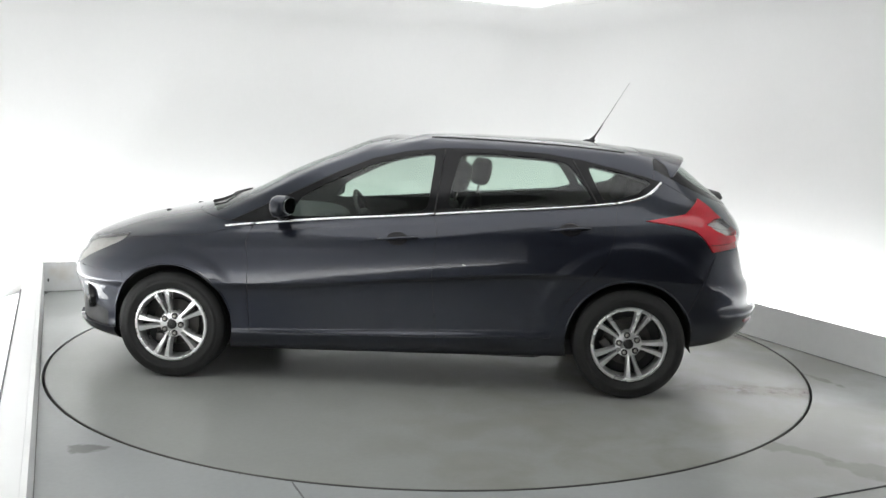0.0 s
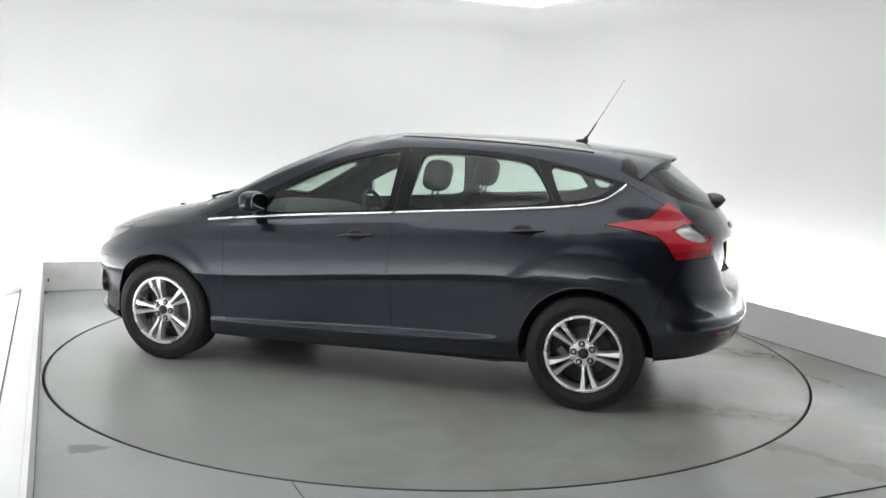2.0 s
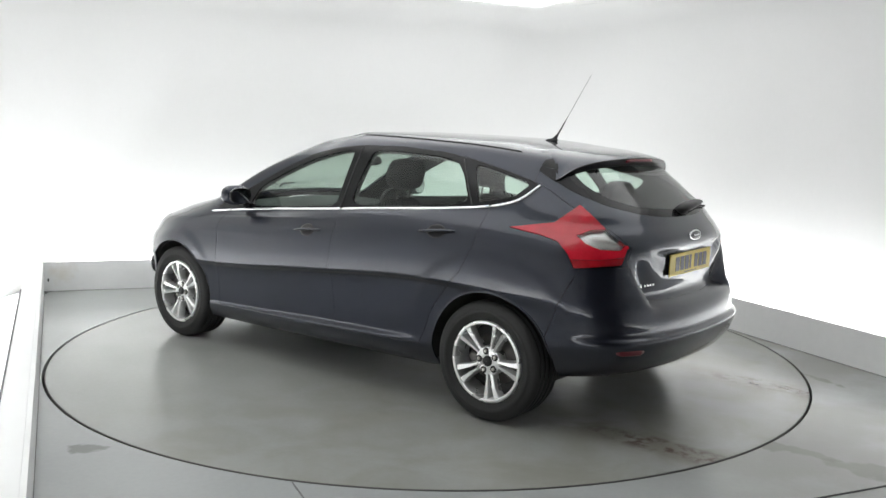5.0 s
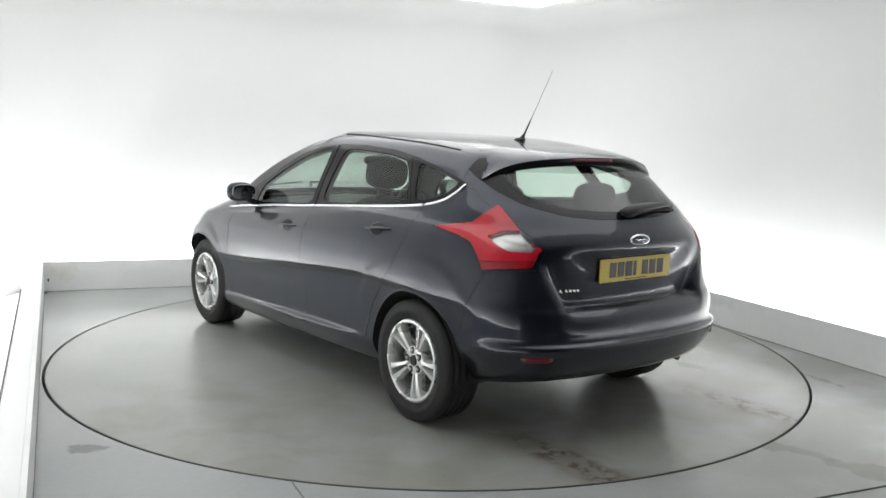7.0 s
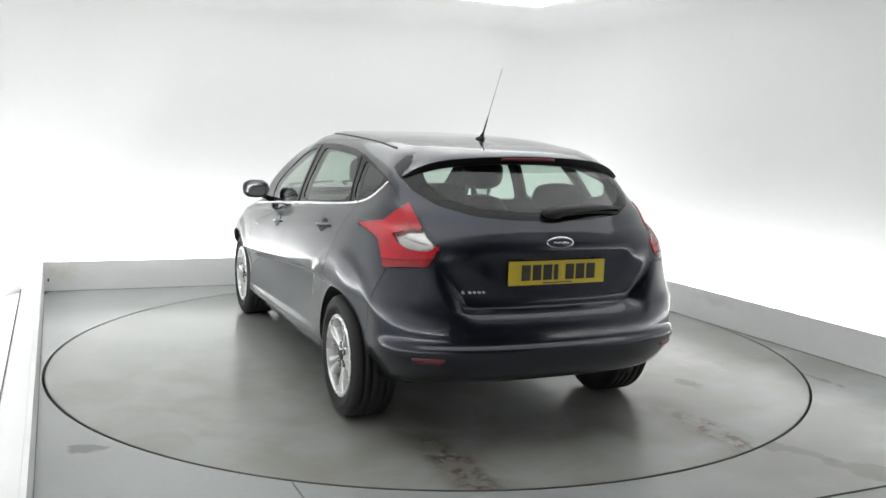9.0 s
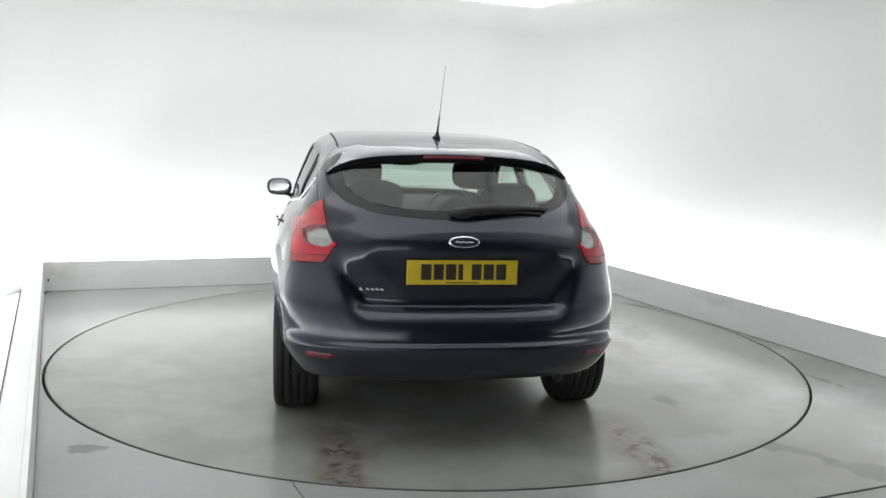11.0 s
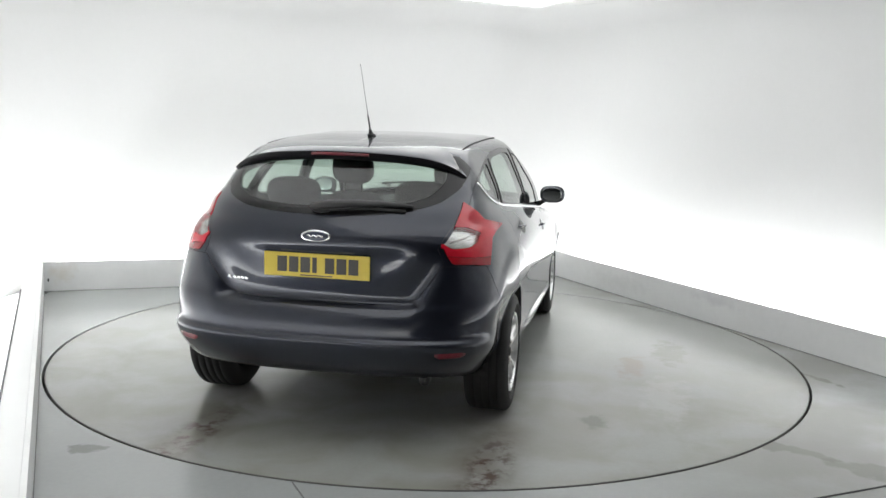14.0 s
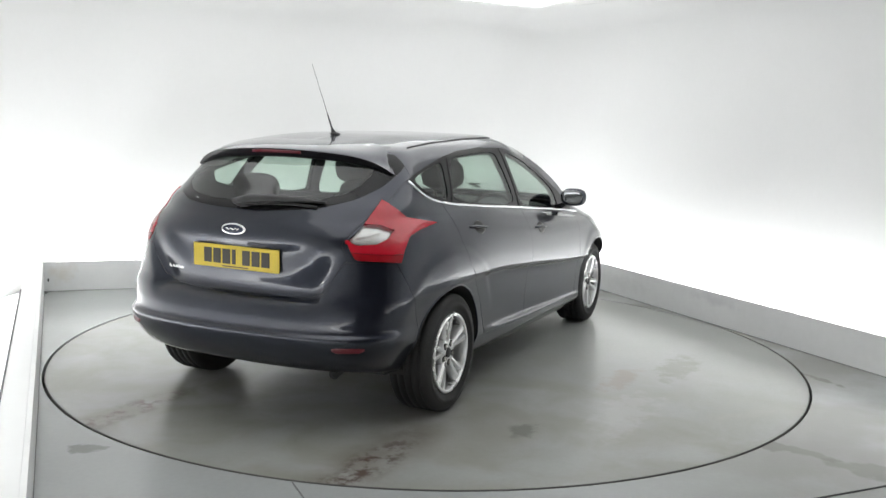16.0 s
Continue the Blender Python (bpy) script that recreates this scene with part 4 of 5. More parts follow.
# ---- the car ----
def build_car():
    from mathutils.bvhtree import BVHTree
    car = tagged(new("hatchback_car"), "dark grey five-door hatchback with silver alloys on the turntable", "car")
    sheet = body_sheet()
    tree = BVHTree.FromBMesh(sheet[0])

    def on_side(x, z, lift=0.0):
        hit = tree.ray_cast(Vector((x, 2.0, z)), Vector((0, -1, 0)))
        return (hit[0] + hit[1].normalized() * lift * (1 if hit[1].y > 0 else -1)) if hit[0] else Vector((x, 0.8, z))

    def on_back(y, z, lift=0.0):
        hit = tree.ray_cast(Vector((-2.0, abs(y), z)), Vector((1, 0, 0)))
        p = hit[0] + hit[1].normalized() * lift * (1 if hit[1].x < 0 else -1)
        return Vector((p.x, math.copysign(p.y, y), p.z))

    def on_top(x, y, lift=0.0):
        hit = tree.ray_cast(Vector((x, abs(y), 3.0)), Vector((0, 0, -1)))
        p = hit[0] + Vector((0, 0, lift))
        return Vector((p.x, math.copysign(p.y, y), p.z))

    both = (1, -1)
    panel("body_shell", sheet, (T_BODY,), PAINT, car, "dark grey metallic body shell", both, 0.0012)
    panel("bonnet", sheet, (T_HOOD,), PAINT, car, "", both)
    panel("windscreen", sheet, (T_SCREEN,), GLASS, car, "clear laminated windscreen", both, 0.0, 0.004, -0.002).visible_shadow = False
    panel("rear_bumper", sheet, (T_BUMPER,), PAINT, car, "dark grey painted rear bumper", both)
    panel("front_bumper", sheet, (T_FBUMPER,), PAINT, car, "dark grey painted front bumper", both, 0.0005)
    panel("lower_intake", sheet, (T_INTAKE,), PLASTIC, car, "black lower intake surround", both, 0.001, 0.02, -0.012)
    panel("front_valance", sheet, (T_VALANCE,), PAINT, car, "painted front chin lip", both, 0.0, 0.02, 0.012)
    gate = panel("tailgate", sheet, (T_GATE,), PAINT, car, "dark grey tailgate", both)
    panel("rear_window", sheet, (T_GGLASS,), GLASS, gate, "curved tinted rear window", both, 0.0015, 0.004, 0.001).visible_shadow = False
    panel("window_border", sheet, (T_GBORDER,), GLOSS_BLACK, gate, "black printed window border", both, 0.0, 0.004, 0.001)
    for s, side in ((1, "left"), (-1, "right")):
        fd = panel("front_door", sheet, (T_FDOOR,), PAINT, car, "", (s,))
        rd = panel("rear_door", sheet, (T_RDOOR,), PAINT, car, "", (s,))
        panel("window_surround", sheet, (T_DLO,), GLOSS_BLACK, car, "gloss black window surround", (s,), 0.0, 0.02)
        for mark, owner in ((T_FGLASS, fd), (T_RGLASS, rd), (T_QGLASS, car)):
            panel("window_glass", sheet, (mark,), GLASS, owner, "green-tinted side window", (s,), 0.0, 0.004, -0.004).visible_shadow = False
        lamp = panel("tail_lamp", sheet, (T_LAMP,), RED_LENS, car, "large red wraparound tail lamp", (s,), 0.0012, 0.02, 0.004)
        panel("clear_lens", sheet, (T_CLEAR,), CLEAR, lamp, "clear reversing and indicator lens", (s,), 0.001, 0.01, 0.004)
        panel("lamp_reflector", sheet, (T_CLEAR,), LAMP_SILVER, lamp, "silver lamp reflector", (s,), 0.001, 0.002, -0.016)
        bm = bmesh.new()
        d = Vector((0.70711, -0.70711, 0))
        path = []
        for i in range(7):
            u, z = 0.030 + 0.120 * i / 6, 0.968 + 0.022 * i / 6
            hit = tree.ray_cast(Vector((u * 0.70711, u * 0.70711, z)) + d * -1.3, d)[0]
            if hit:
                p = hit + d * 0.008
                path.append((p.x, p.y * s, p.z))
        tube(bm, path, 0.0025, 6)
        part("lens_divider", bm, LAMP_SILVER, lamp, "dull grey divider between the two bulbs", smooth=True)
        head = panel("headlamp", sheet, (T_HEAD,), CLEAR, car, "swept-back clear headlamp", (s,), 0.001, 0.02, 0.002)
        panel("lamp_reflector", sheet, (T_HEAD,), BULB, head, "grey lamp reflector", (s,), 0.001, 0.002, -0.02)
        panel("lamp_band", sheet, (T_BAND,), BAND_RED, lamp, "deep red lower lamp band", (s,), 0.0008, 0.01, 0.0035)
        # chrome strip below the windows
        line = [(-0.158, 1.228), (-0.11, 1.18), (-0.06, 1.147), (0.0, 1.126), (0.1, 1.106), (0.39, 1.075), (0.9, 1.035), (1.34, 0.998), (1.7, 0.97), (2.0, 0.942), (2.34, 0.905)]
        fn = curve_through([p[0] for p in line], [p[1] for p in line])
        for x0, x1, owner in ((-0.158, 0.092, car), (0.098, 1.122, rd), (1.130, 2.165, fd), (2.171, 2.34, car)):
            k = max(6, int((x1 - x0) / 0.03))
            path = [on_side(x0 + (x1 - x0) * i / k, float(fn(x0 + (x1 - x0) * i / k)) - 0.004, 0.002) for i in range(k + 1)]
            bm = bmesh.new()
            tube(bm, [(p.x, p.y * s, p.z) for p in path], 0.0085, 8, 1.0, [(0, s, 0.2)] * len(path))
            part("chrome_strip", bm, CHROME, owner, "bright chrome waist strip", smooth=True)
        # handles; a dark patch on the unrecessed skin paints the recess's shade
        for hx, hz, owner in ((1.325, 0.875, fd), (0.355, 0.957, rd)):
            bm = bmesh.new()
            rings = []
            for f in (0.02, 0.4, 0.75, 0.95, 1.0):
                ring = []
                for i in range(28):
                    t = 2 * math.pi * i / 28
                    p = on_side(hx + 0.004 + 0.062 * f * math.cos(t), hz + 0.037 * f * math.sin(t), 0.0018 if f < 1 else -0.002)
                    ring.append(bm.verts.new((p.x, p.y * s, p.z)))
                rings.append(ring)
            for p, q in zip(rings, rings[1:]):
                for i in range(28):
                    bm.faces.new((p[i], p[(i + 1) % 28], q[(i + 1) % 28], q[i]))
            bm.faces.new(rings[0])
            bmesh.ops.recalc_face_normals(bm, faces=bm.faces)
            part("handle_recess_shade", bm, SKIRT, owner, "dark patch painted for the shade in the handle recess", smooth=True)
            bm = bmesh.new()
            path = []
            for i in range(9):
                t = i / 8
                p = on_side(hx + 0.115 - 0.23 * t, hz - 0.008 + 0.018 * t, 0.001 + 0.010 * math.sin(math.pi * t))
                path.append((p.x, p.y * s, p.z))
            tube(bm, path, [0.006, 0.010, 0.013, 0.014, 0.014, 0.014, 0.014, 0.012, 0.007], 10, 0.6)
            part("door_handle", bm, PAINT, owner, "body-coloured pull handle", smooth=True)
        # B and C pillar seams
        for a, b in (((1.128, 1.01), (1.082, 1.378)), ((0.205, 1.10), (0.345, 1.335))):
            bm = bmesh.new()
            path = [on_side(a[0] + (b[0] - a[0]) * i / 10, a[1] + (b[1] - a[1]) * i / 10, 0.001) for i in range(11)]
            tube(bm, [(p.x, p.y * s, p.z) for p in path], 0.004, 6, 1.0, [(0, s, 0.2)] * 11)
            part("pillar_seal", bm, RUBBER, car, smooth=True)
        # arch lips and liners
        for cx in (0.0, 2.645):
            bm = bmesh.new()
            rings = []
            for i in range(33):
                t = radians(-8 + 196 * i / 32)
                hit = tree.ray_cast(Vector((cx + 0.367 * math.cos(t), 2.0, 0.318 + 0.367 * math.sin(t))), Vector((0, -1, 0)))[0]
                edge = hit.y - 0.008 if hit else 0.80
                rings.append([bm.verts.new((cx + r * math.cos(t), y * s, 0.318 + r * math.sin(t))) for r, y in ((0.361, edge), (0.360, edge - 0.04), (0.366, 0.62), (0.05, 0.60))])
            for a, b in zip(rings, rings[1:]):
                for k in range(3):
                    bm.faces.new((a[k], b[k], b[k + 1], a[k + 1]))
            part("wheel_arch_liner", bm, RUBBER, car, "black wheel arch liner", smooth=True)
            bm = bmesh.new()
            path = []
            for i in range(41):
                t = radians(12 + 156 * i / 40)
                p = on_side(cx + 0.3635 * math.cos(t), 0.318 + 0.3635 * math.sin(t), 0.0)
                path.append((p.x, p.y * s, p.z))
            tube(bm, path, [0.002] + [0.0055] * 39 + [0.002], 8, 0.7, [(0, s, 0)] * 41)
            part("wheel_arch_lip", bm, PAINT, car, smooth=True)
        # mirror
        mir = new("door_mirror")
        mir.parent = car
        tagged(mir, "dark door mirror with side repeater")
        bm = bmesh.new()
        ellipsoid(bm, (0.050, 0.092, 0.064), (1.990, 0.892 * s, 1.035), (0, 0, -12 * s), 2.7)
        part("mirror_shell", bm, PAINT, mir, "body-coloured mirror shell", smooth=True)
        bm = bmesh.new()
        ellipsoid(bm, (0.004, 0.076, 0.050), (1.941, 0.889 * s, 1.037), (0, -4, -12 * s), 2.8)
        part("mirror_glass", bm, MIRROR, mir, "silvered mirror glass", smooth=True)
        bm = bmesh.new()
        tube(bm, [(2.026, 0.885 * s, 1.003), (2.008, 0.938 * s, 1.004), (1.972, 0.962 * s, 1.006)], [0.008, 0.010, 0.006], 8)
        part("side_repeater", bm, LAMP_SILVER, mir, "pale indicator lens", smooth=True)
        bm = bmesh.new()
        tube(bm, [(2.01, 0.76 * s, 0.945), (2.0, 0.81 * s, 0.972), (1.99, 0.85 * s, 0.99)], [0.05, 0.034, 0.03], 10, 0.5)
        part("mirror_foot", bm, GLOSS_BLACK, mir, smooth=True)
        # fog lamp in the front bumper
        bm = bmesh.new()
        hit = tree.ray_cast(Vector((4.5, 0.66, 0.44)), Vector((-1, 0, 0)))[0]
        lathe(bm, [(0.0005, 0.0), (0.045, 0.004), (0.055, -0.004), (0.058, -0.03)], 24)
        bmesh.ops.transform(bm, matrix=pose(hit.x + 0.001, hit.y * s, hit.z, 0, 0, -60 * s if s > 0 else 240), verts=bm.verts)
        fog = part("fog_lamp", bm, LAMP_SILVER, car, "round silver fog lamp", smooth=True)
        bm = bmesh.new()
        lathe(bm, [(0.052, 0.006), (0.070, 0.008), (0.082, 0.0), (0.086, -0.03)], 24)
        bmesh.ops.transform(bm, matrix=pose(hit.x + 0.001, hit.y * s, hit.z, 0, 0, -60 * s if s > 0 else 240), verts=bm.verts)
        part("lamp_bezel", bm, GLOSS_BLACK, fog, "black fog lamp bezel", smooth=True)
        # bumper reflector
        bm = bmesh.new()
        path = [on_back((0.59 + 0.13 * i / 6), 0.455, 0.002) for i in range(7)]
        tube(bm, [(p.x, p.y * s, p.z) for p in path], [0.005] + [0.016] * 5 + [0.005], 8, 0.12, [(-0.9, 0.4 * s, 0)] * 7)
        part("reflector", bm, DARK_RED, car, "dark red bumper reflector", smooth=True)
        # black roof ditch strip
        bm = bmesh.new()
        path = [on_top(0.04 + 1.13 * i / 24, 0.552, -0.001) for i in range(25)]
        tube(bm, [(p.x, p.y * s, p.z) for p in path], [0.0065] * 25, 8, 0.9)
        part("roof_strip", bm, RUBBER, car, "black roof ditch strip", smooth=True)
        # windscreen wiper
        bm = bmesh.new()
        y0 = 0.45 if s > 0 else 0.02
        tube(bm, [on_top(2.50, abs(y0) + 0.05, 0.012), on_top(2.42, abs(y0) + 0.1, 0.014), on_top(2.40, abs(y0) * 0.4 + 0.02, 0.012)], [0.012, 0.009, 0.006], 6)
        part("windscreen_wiper", bm, RUBBER, car, smooth=True)
        bm = bmesh.new()
        p = on_top(2.86, 0.3, 0.004)
        ellipsoid(bm, (0.02, 0.014, 0.007), (p.x, p.y * s, p.z - 0.003))
        part("washer_jet", bm, PLASTIC, car, smooth=True)

    # spoiler over the rear window
    bm = bmesh.new()
    rows = []
    for i in range(41):
        f = -1 + 2 * i / 40
        y = yy = 0.626 * f
        a = abs(f)
        edge = -0.375 + 0.130 * a ** 2.4
        zt = 1.374 - 0.042 * a ** 2 - 0.060 * a ** 7
        th = (1.05 + 0.25 * a ** 6) * (1 - 0.7 * max(0.0, (a - 0.88) / 0.12) ** 2)
        wide = (0.80, 0.86, 0.93, 0.975, 0.985, 1.0, 1.0, 0.97, 0.93)
        root = on_top(-0.05, abs(y) * (1 - (1 - wide[0]) * a ** 3), 0.002)
        mid = on_top(-0.16, abs(y) * (1 - (1 - wide[1]) * a ** 3), 0.006)
        x0 = -0.05
        prof = [(x0, root.z), (-0.16, max(mid.z, (root.z + zt) / 2)), ((-0.16 + edge) / 2, (max(mid.z, (root.z + zt) / 2) * 0.45 + zt * 0.55) + 0.004), (edge + 0.012, zt + 0.002), (edge, zt - 0.006), (edge + 0.018, zt - 0.038 * th), (edge + 0.038, zt - 0.046 * th), (-0.20, zt - 0.050 * th), (-0.12, zt - 0.042 * th)]
        rows.append([bm.verts.new((x, yy * (1 - (1 - wide[k]) * a ** 3), z - (0.012 * a ** 8 if k in (2, 3) else 0.0))) for k, (x, z) in enumerate(prof)])
    for p, q in zip(rows, rows[1:]):
        for k in range(4):
            bm.faces.new((p[k], p[k + 1], q[k + 1], q[k]))
    for r in (rows[0], rows[-1]):
        bm.faces.new(r)
    bmesh.ops.recalc_face_normals(bm, faces=bm.faces)
    shapes = [[v.co.copy() for v in r] for r in rows]
    for e in bm.edges:
        if len(e.link_faces) == 2 and e.calc_face_angle(0) > radians(70):
            e.smooth = False
    spoiler = part("roof_spoiler", bm, PAINT, gate, "dark grey roof spoiler", smooth=True)
    bm = bmesh.new()
    rows = [[bm.verts.new(c) for c in r[4:]] for r in shapes]
    for p, q in zip(rows, rows[1:]):
        for k in range(len(p) - 1):
            bm.faces.new((p[k], q[k], q[k + 1], p[k + 1]))
    part("spoiler_underside", bm, SKIRT, spoiler, "black spoiler underside", smooth=True)
    bm = bmesh.new()
    path = [(-0.375 + 0.130 * abs(y / 0.626) ** 2.4 + 0.004, y, 1.355 - 0.04 * (y / 0.626) ** 2) for y in [-0.15 + 0.3 * i / 10 for i in range(11)]]
    tube(bm, path, 0.009, 6)
    part("high_brake_light", bm, DARK_RED, gate, "slim dark red high brake light", smooth=True)

    # rear wiper with its motor cover
    bm = bmesh.new()
    c = on_back(0.0, 1.096, 0.012)
    ellipsoid(bm, (0.024, 0.05, 0.019), (c.x, 0.0, c.z), (0, -30, 0), 2.4)
    wip = part("rear_wiper", bm, PLASTIC, gate, "black rear wiper", smooth=True)
    bm = bmesh.new()
    tube(bm, [on_back(0.05, 1.098, 0.018), on_back(-0.04, 1.104, 0.026), on_back(-0.15, 1.112, 0.026), on_back(-0.30, 1.117, 0.020), on_back(-0.43, 1.115, 0.014)], [0.028, 0.042, 0.036, 0.024, 0.009], 8, 0.6)
    part("wiper_arm", bm, PLASTIC, wip, smooth=True)
    bm = bmesh.new()
    tube(bm, [on_back(0.0 - 0.40 * i / 8, 1.088 + 0.016 * math.sin(i / 8 * 2.6), 0.009) for i in range(9)], 0.008, 6)
    part("wiper_blade", bm, RUBBER, wip, smooth=True)

    # number plate with plain bars, plate lamp ledge, oval badge, name strip
    plate = new("number_plate")
    plate.parent = gate
    plate.matrix_basis = pose(-0.699, 0, 0.835)
    tagged(plate, "yellow number plate with dark characters")
    bm = bmesh.new()
    box(bm, (0.006, 0.525, 0.115), (0, 0, 0), (0, 0, 0), 0.002)
    part("plate_board", bm, YELLOW, plate)
    x0 = 0.195
    for k, w in enumerate((0.048, 0.046, 0.048, 0.022, None, 0.046, 0.048, 0.048)):
        if w is None:
            x0 -= 0.030
            continue
        bm = bmesh.new()
        box(bm, (0.002, w, 0.074), (-0.0042, x0 - w / 2, 0.002), (0, 0, 0), 0.0005)
        part("character_bar", bm, DARK_INK, plate)
        x0 -= w + 0.011
    bm = bmesh.new()
    box(bm, (0.001, 0.16, 0.005), (-0.0036, 0, -0.048))
    part("maker_bar", bm, DARK_INK, plate)
    bm = bmesh.new()
    box(bm, (0.02, 0.36, 0.010), (-0.689, 0, 0.903), (0, 0, 0), 0.003)
    part("plate_lamp_ledge", bm, PLASTIC, gate)
    badge = new("badge")
    badge.parent = gate
    badge.matrix_basis = pose(on_back(0, 0.978, 0.004).x, 0, 0.978, 0, 8, 0)
    for name, size, off, mat in (("badge_rim", (0.008, 0.074, 0.030), 0.0, CHROME), ("badge_oval", (0.008, 0.066, 0.024), -0.0022, BLUE_OVAL)):
        bm = bmesh.new()
        ellipsoid(bm, size, (off, 0, 0), (0, 0, 0), 2.0, 12, 40)
        part(name, bm, mat, badge, "bright oval badge" if off == 0 else "", smooth=True)
    bm = bmesh.new()
    tube(bm, [(-0.0098, 0.040 - 0.008 * t, 0.0045 * math.sin(t * 1.9)) for t in range(11)], 0.0028, 6)
    part("badge_script", bm, CHROME, badge, smooth=True)
    x0 = 0.475
    for w in (0.026, 0.018, 0.016, 0.018, 0.016):
        bm = bmesh.new()
        c = on_back(x0, 0.748, 0.002)
        box(bm, (0.003, w, 0.011 if w < 0.02 else 0.016), (c.x, x0 - w / 2, 0.748), (18, 0, 0), 0.0015)
        part("name_bar", bm, ALLOY, gate)
        x0 -= w + 0.0045

    # aerial on the roof
    aer = new("roof_aerial")
    aer.parent = car
    tagged(aer, "black whip aerial on a small base")
    bm = bmesh.new()
    z0 = on_top(0.19, 0).z
    ellipsoid(bm, (0.042, 0.022, 0.012), (0.195, 0, z0 + 0.004), (0, 4, 0), 2.2)
    tube(bm, [(0.185, 0, z0), (0.170, 0, z0 + 0.022), (0.158, 0, z0 + 0.038)], [0.017, 0.011, 0.006], 10)
    part("aerial_base", bm, PLASTIC, aer, smooth=True)
    bm = bmesh.new()
    tip, foot = Vector((-0.045, 0, 1.822)), Vector((0.162, 0, z0 + 0.03))
    tube(bm, [foot, foot.lerp(tip, 0.22), foot.lerp(tip, 0.27), tip], [0.0055, 0.0042, 0.0016, 0.0009], 8)
    part("aerial_rod", bm, PLASTIC, aer, smooth=True)

    # underbody, set low to block light beneath the car; exhaust
    bm = bmesh.new()
    loop = [(-0.10, 0.52), (0.40, 0.56), (0.52, 0.66), (2.2, 0.66), (3.0, 0.62), (3.25, 0.45)]
    loop = [Vector(p) for p in loop] + [Vector((x, -y)) for x, y in reversed(loop)]
    prism(bm, loop[::-1], 0.165, 0.29)
    bevelled(bm, 0.02, 2)
    part("underbody", bm, PLASTIC, car, "black underbody")
    bm = bmesh.new()
    tube(bm, [(-0.40, -0.44, 0.34), (-0.52, -0.515, 0.305), (-0.605, -0.517, 0.291)], 0.024, 16)
    part("exhaust_pipe", bm, PLASTIC, car, "short black exhaust tip", smooth=True)
    # silencer, with a flat hidden tray added to block light under the tail
    bm = bmesh.new()
    box(bm, (0.66, 1.12, 0.05), (-0.33, 0, 0.345), (0, 0, 0), 0.015)
    ellipsoid(bm, (0.14, 0.30, 0.05), (-0.47, -0.15, 0.335), (0, 0, 0), 3)
    part("silencer_and_shade_tray", bm, PLASTIC, car, smooth=True)

    # wheels
    for nm, x, s, spin in (("rear_wheel", 0.0, 1, 30), ("front_wheel", 2.645, 1, 71), ("rear_wheel", 0.0, -1, 60), ("front_wheel", 2.645, -1, 20)):
        build_wheel(car, nm, x, 0.842 * s, spin, "silver twin-spoke alloy wheel with black tyre")

    # cabin: lining, seats, dashboard, steering wheel, mirror
    panel("cabin_lining", sheet, (T_BODY, T_FDOOR, T_RDOOR, T_GATE, T_DLO, T_LAMP), TRIM_GREY, car, "dark cabin lining", both, 0.0, 0.0, -0.035)
    build_seat(car, 1.19, 0.36)
    build_seat(car, 1.07, -0.36)
    bench = new("rear_bench")
    bench.parent = car
    tagged(bench, "charcoal fabric rear bench with headrests")
    bm = bmesh.new()
    ellipsoid(bm, (0.27, 0.62, 0.10), (0.42, 0, 0.47), (0, -6, 0), 4)
    part("seat_cushion", bm, FABRIC, bench, smooth=True)
    bm = bmesh.new()
    ellipsoid(bm, (0.07, 0.62, 0.30), (0.06, 0, 0.75), (0, -18, 0), 4)
    part("backrest", bm, FABRIC, bench, smooth=True)
    for y in (-0.36, 0.36):
        bm = bmesh.new()
        ellipsoid(bm, (0.055, 0.15, 0.085), (-0.065, y, 1.13), (0, -10, 0), 3)
        part("headrest", bm, FABRIC, bench, smooth=True)
        for d in (-0.05, 0.05):
            bm = bmesh.new()
            tube(bm, [(-0.02, y + d, 0.99), (-0.055, y + d, 1.06)], 0.006)
            part("headrest_post", bm, STEEL, bench, smooth=True)
    bm = bmesh.new()
    box(bm, (0.42, 1.10, 0.03), (-0.24, 0, 0.985), (0, 0, 0), 0.01)
    part("parcel_shelf", bm, TRIM_GREY, car, "dark grey parcel shelf")
    bm = bmesh.new()
    ellipsoid(bm, (0.40, 0.68, 0.17), (2.18, 0, 0.80), (0, 0, 0), 3.4)
    part("dashboard", bm, TRIM_GREY, car, "dark grey dashboard", smooth=True)
    bm = bmesh.new()
    ring = [(1.70 + 0.07 * math.sin(t), -0.37 + 0.185 * math.cos(t), 0.87 + 0.17 * math.sin(t)) for t in [2 * math.pi * i / 32 for i in range(33)]]
    tube(bm, ring, 0.015, 8, 1.0, [(1, 0, -0.4)] * 33)
    ellipsoid(bm, (0.04, 0.085, 0.06), (1.72, -0.37, 0.865), (0, -22, 0), 2.6)
    tube(bm, [(1.70, -0.54, 0.87), (1.715, -0.37, 0.865), (1.70, -0.20, 0.87)], 0.014, 8)
    part("steering_wheel", bm, PLASTIC, car, "black steering wheel", smooth=True)
    bm = bmesh.new()
    ellipsoid(bm, (0.018, 0.12, 0.035), (1.66, 0, 1.262), (0, 12, 0), 3)
    part("cabin_mirror", bm, PLASTIC, car, "black interior mirror", smooth=True)
    sheet[0].free()
    return car


build_booth()
build_floor()
turntable = build_turntable()
for lx in (-1.07, 1.07):
    for ly in (1.1, 3.7):
        q = Matrix.Rotation(radians(24), 2) @ Vector((lx, ly)) + Vector((1.08, -2.3))
        ceiling_light(q.x, q.y, 2.136, 2.596, 24)
car = build_car()

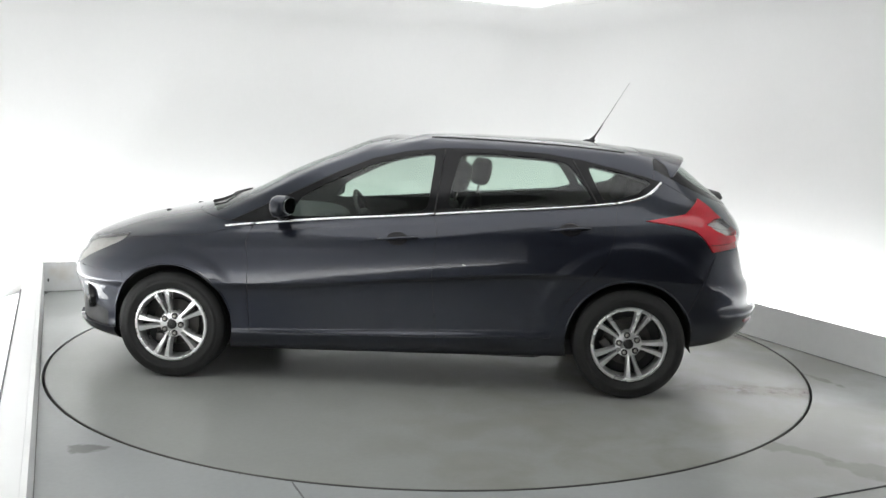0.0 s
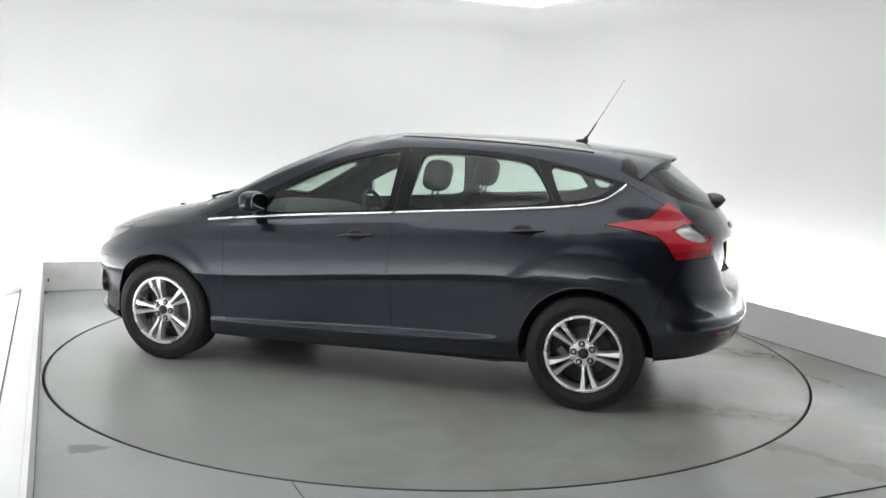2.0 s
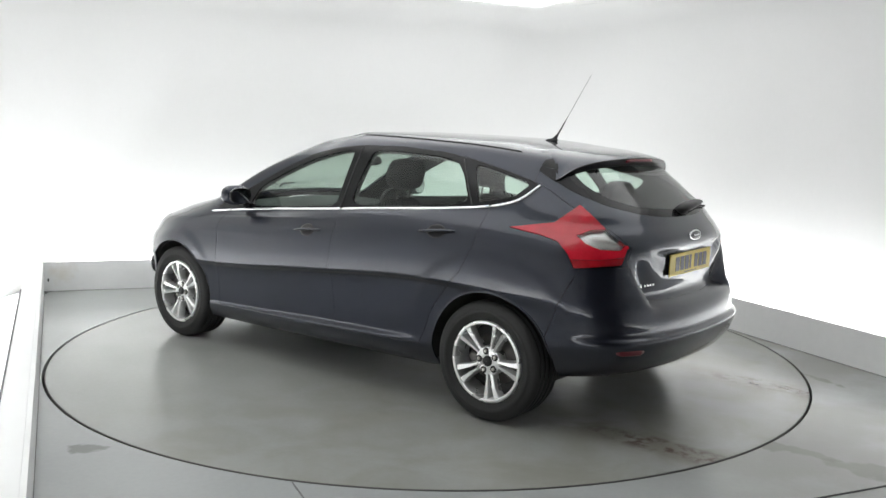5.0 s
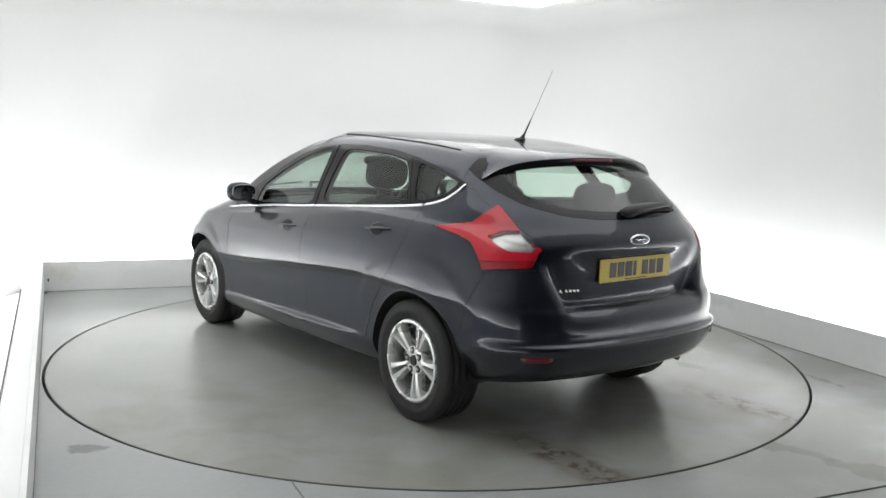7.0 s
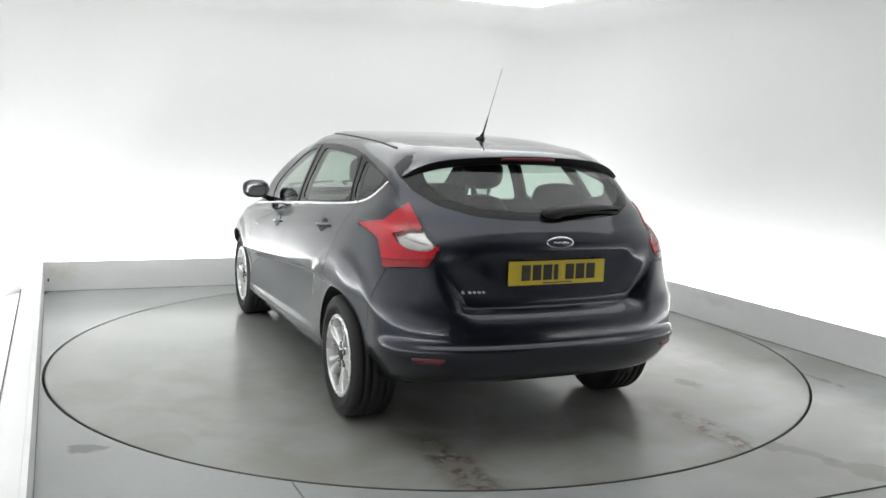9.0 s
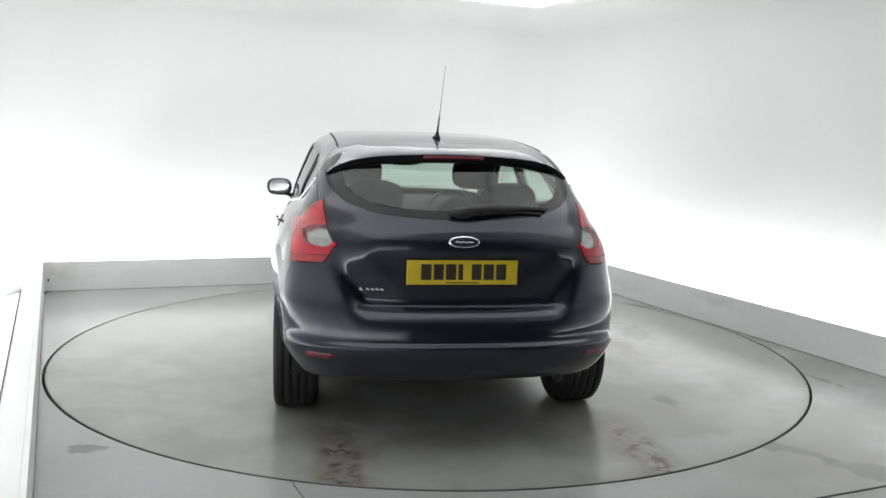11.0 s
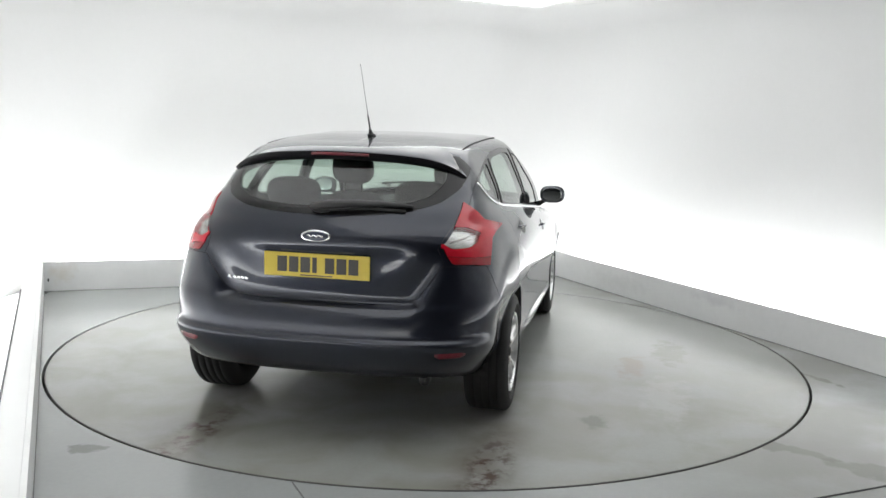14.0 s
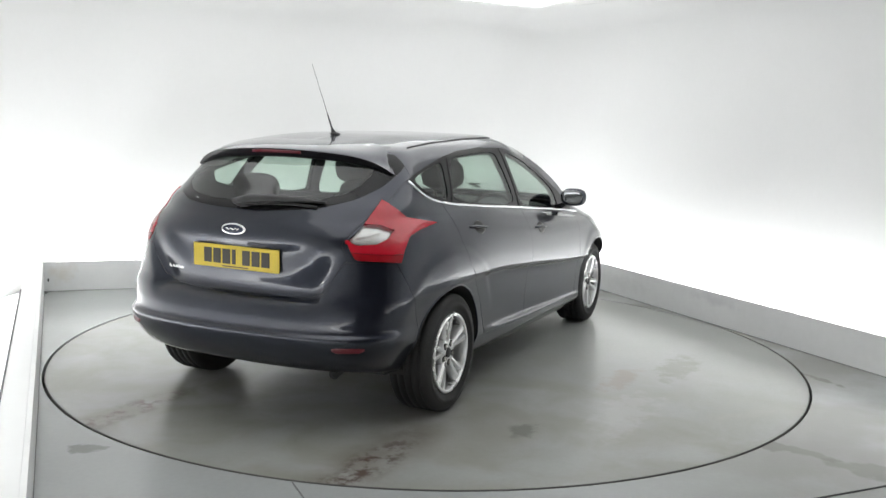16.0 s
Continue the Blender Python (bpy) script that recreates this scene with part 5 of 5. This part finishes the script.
# turntable angle by time: nose direction in degrees, and where the rear axle stands on the disc
START, SPEED = 175.93, -6.996
AXLE = Vector((0.1253 - 1.324, 0.1568, 0.0))


def motions():
    """The turntable and the car on it turn together at an even speed."""
    spin, ride = [], []
    for i in range(33):
        t = i * 0.5
        m = pose(0, 0, 0, 0, 0, START + SPEED * t)
        spin.append((t, m))
        ride.append((t, m @ Matrix.Translation(AXLE)))
    walk(turntable, spin)
    walk(car, ride)


motions()
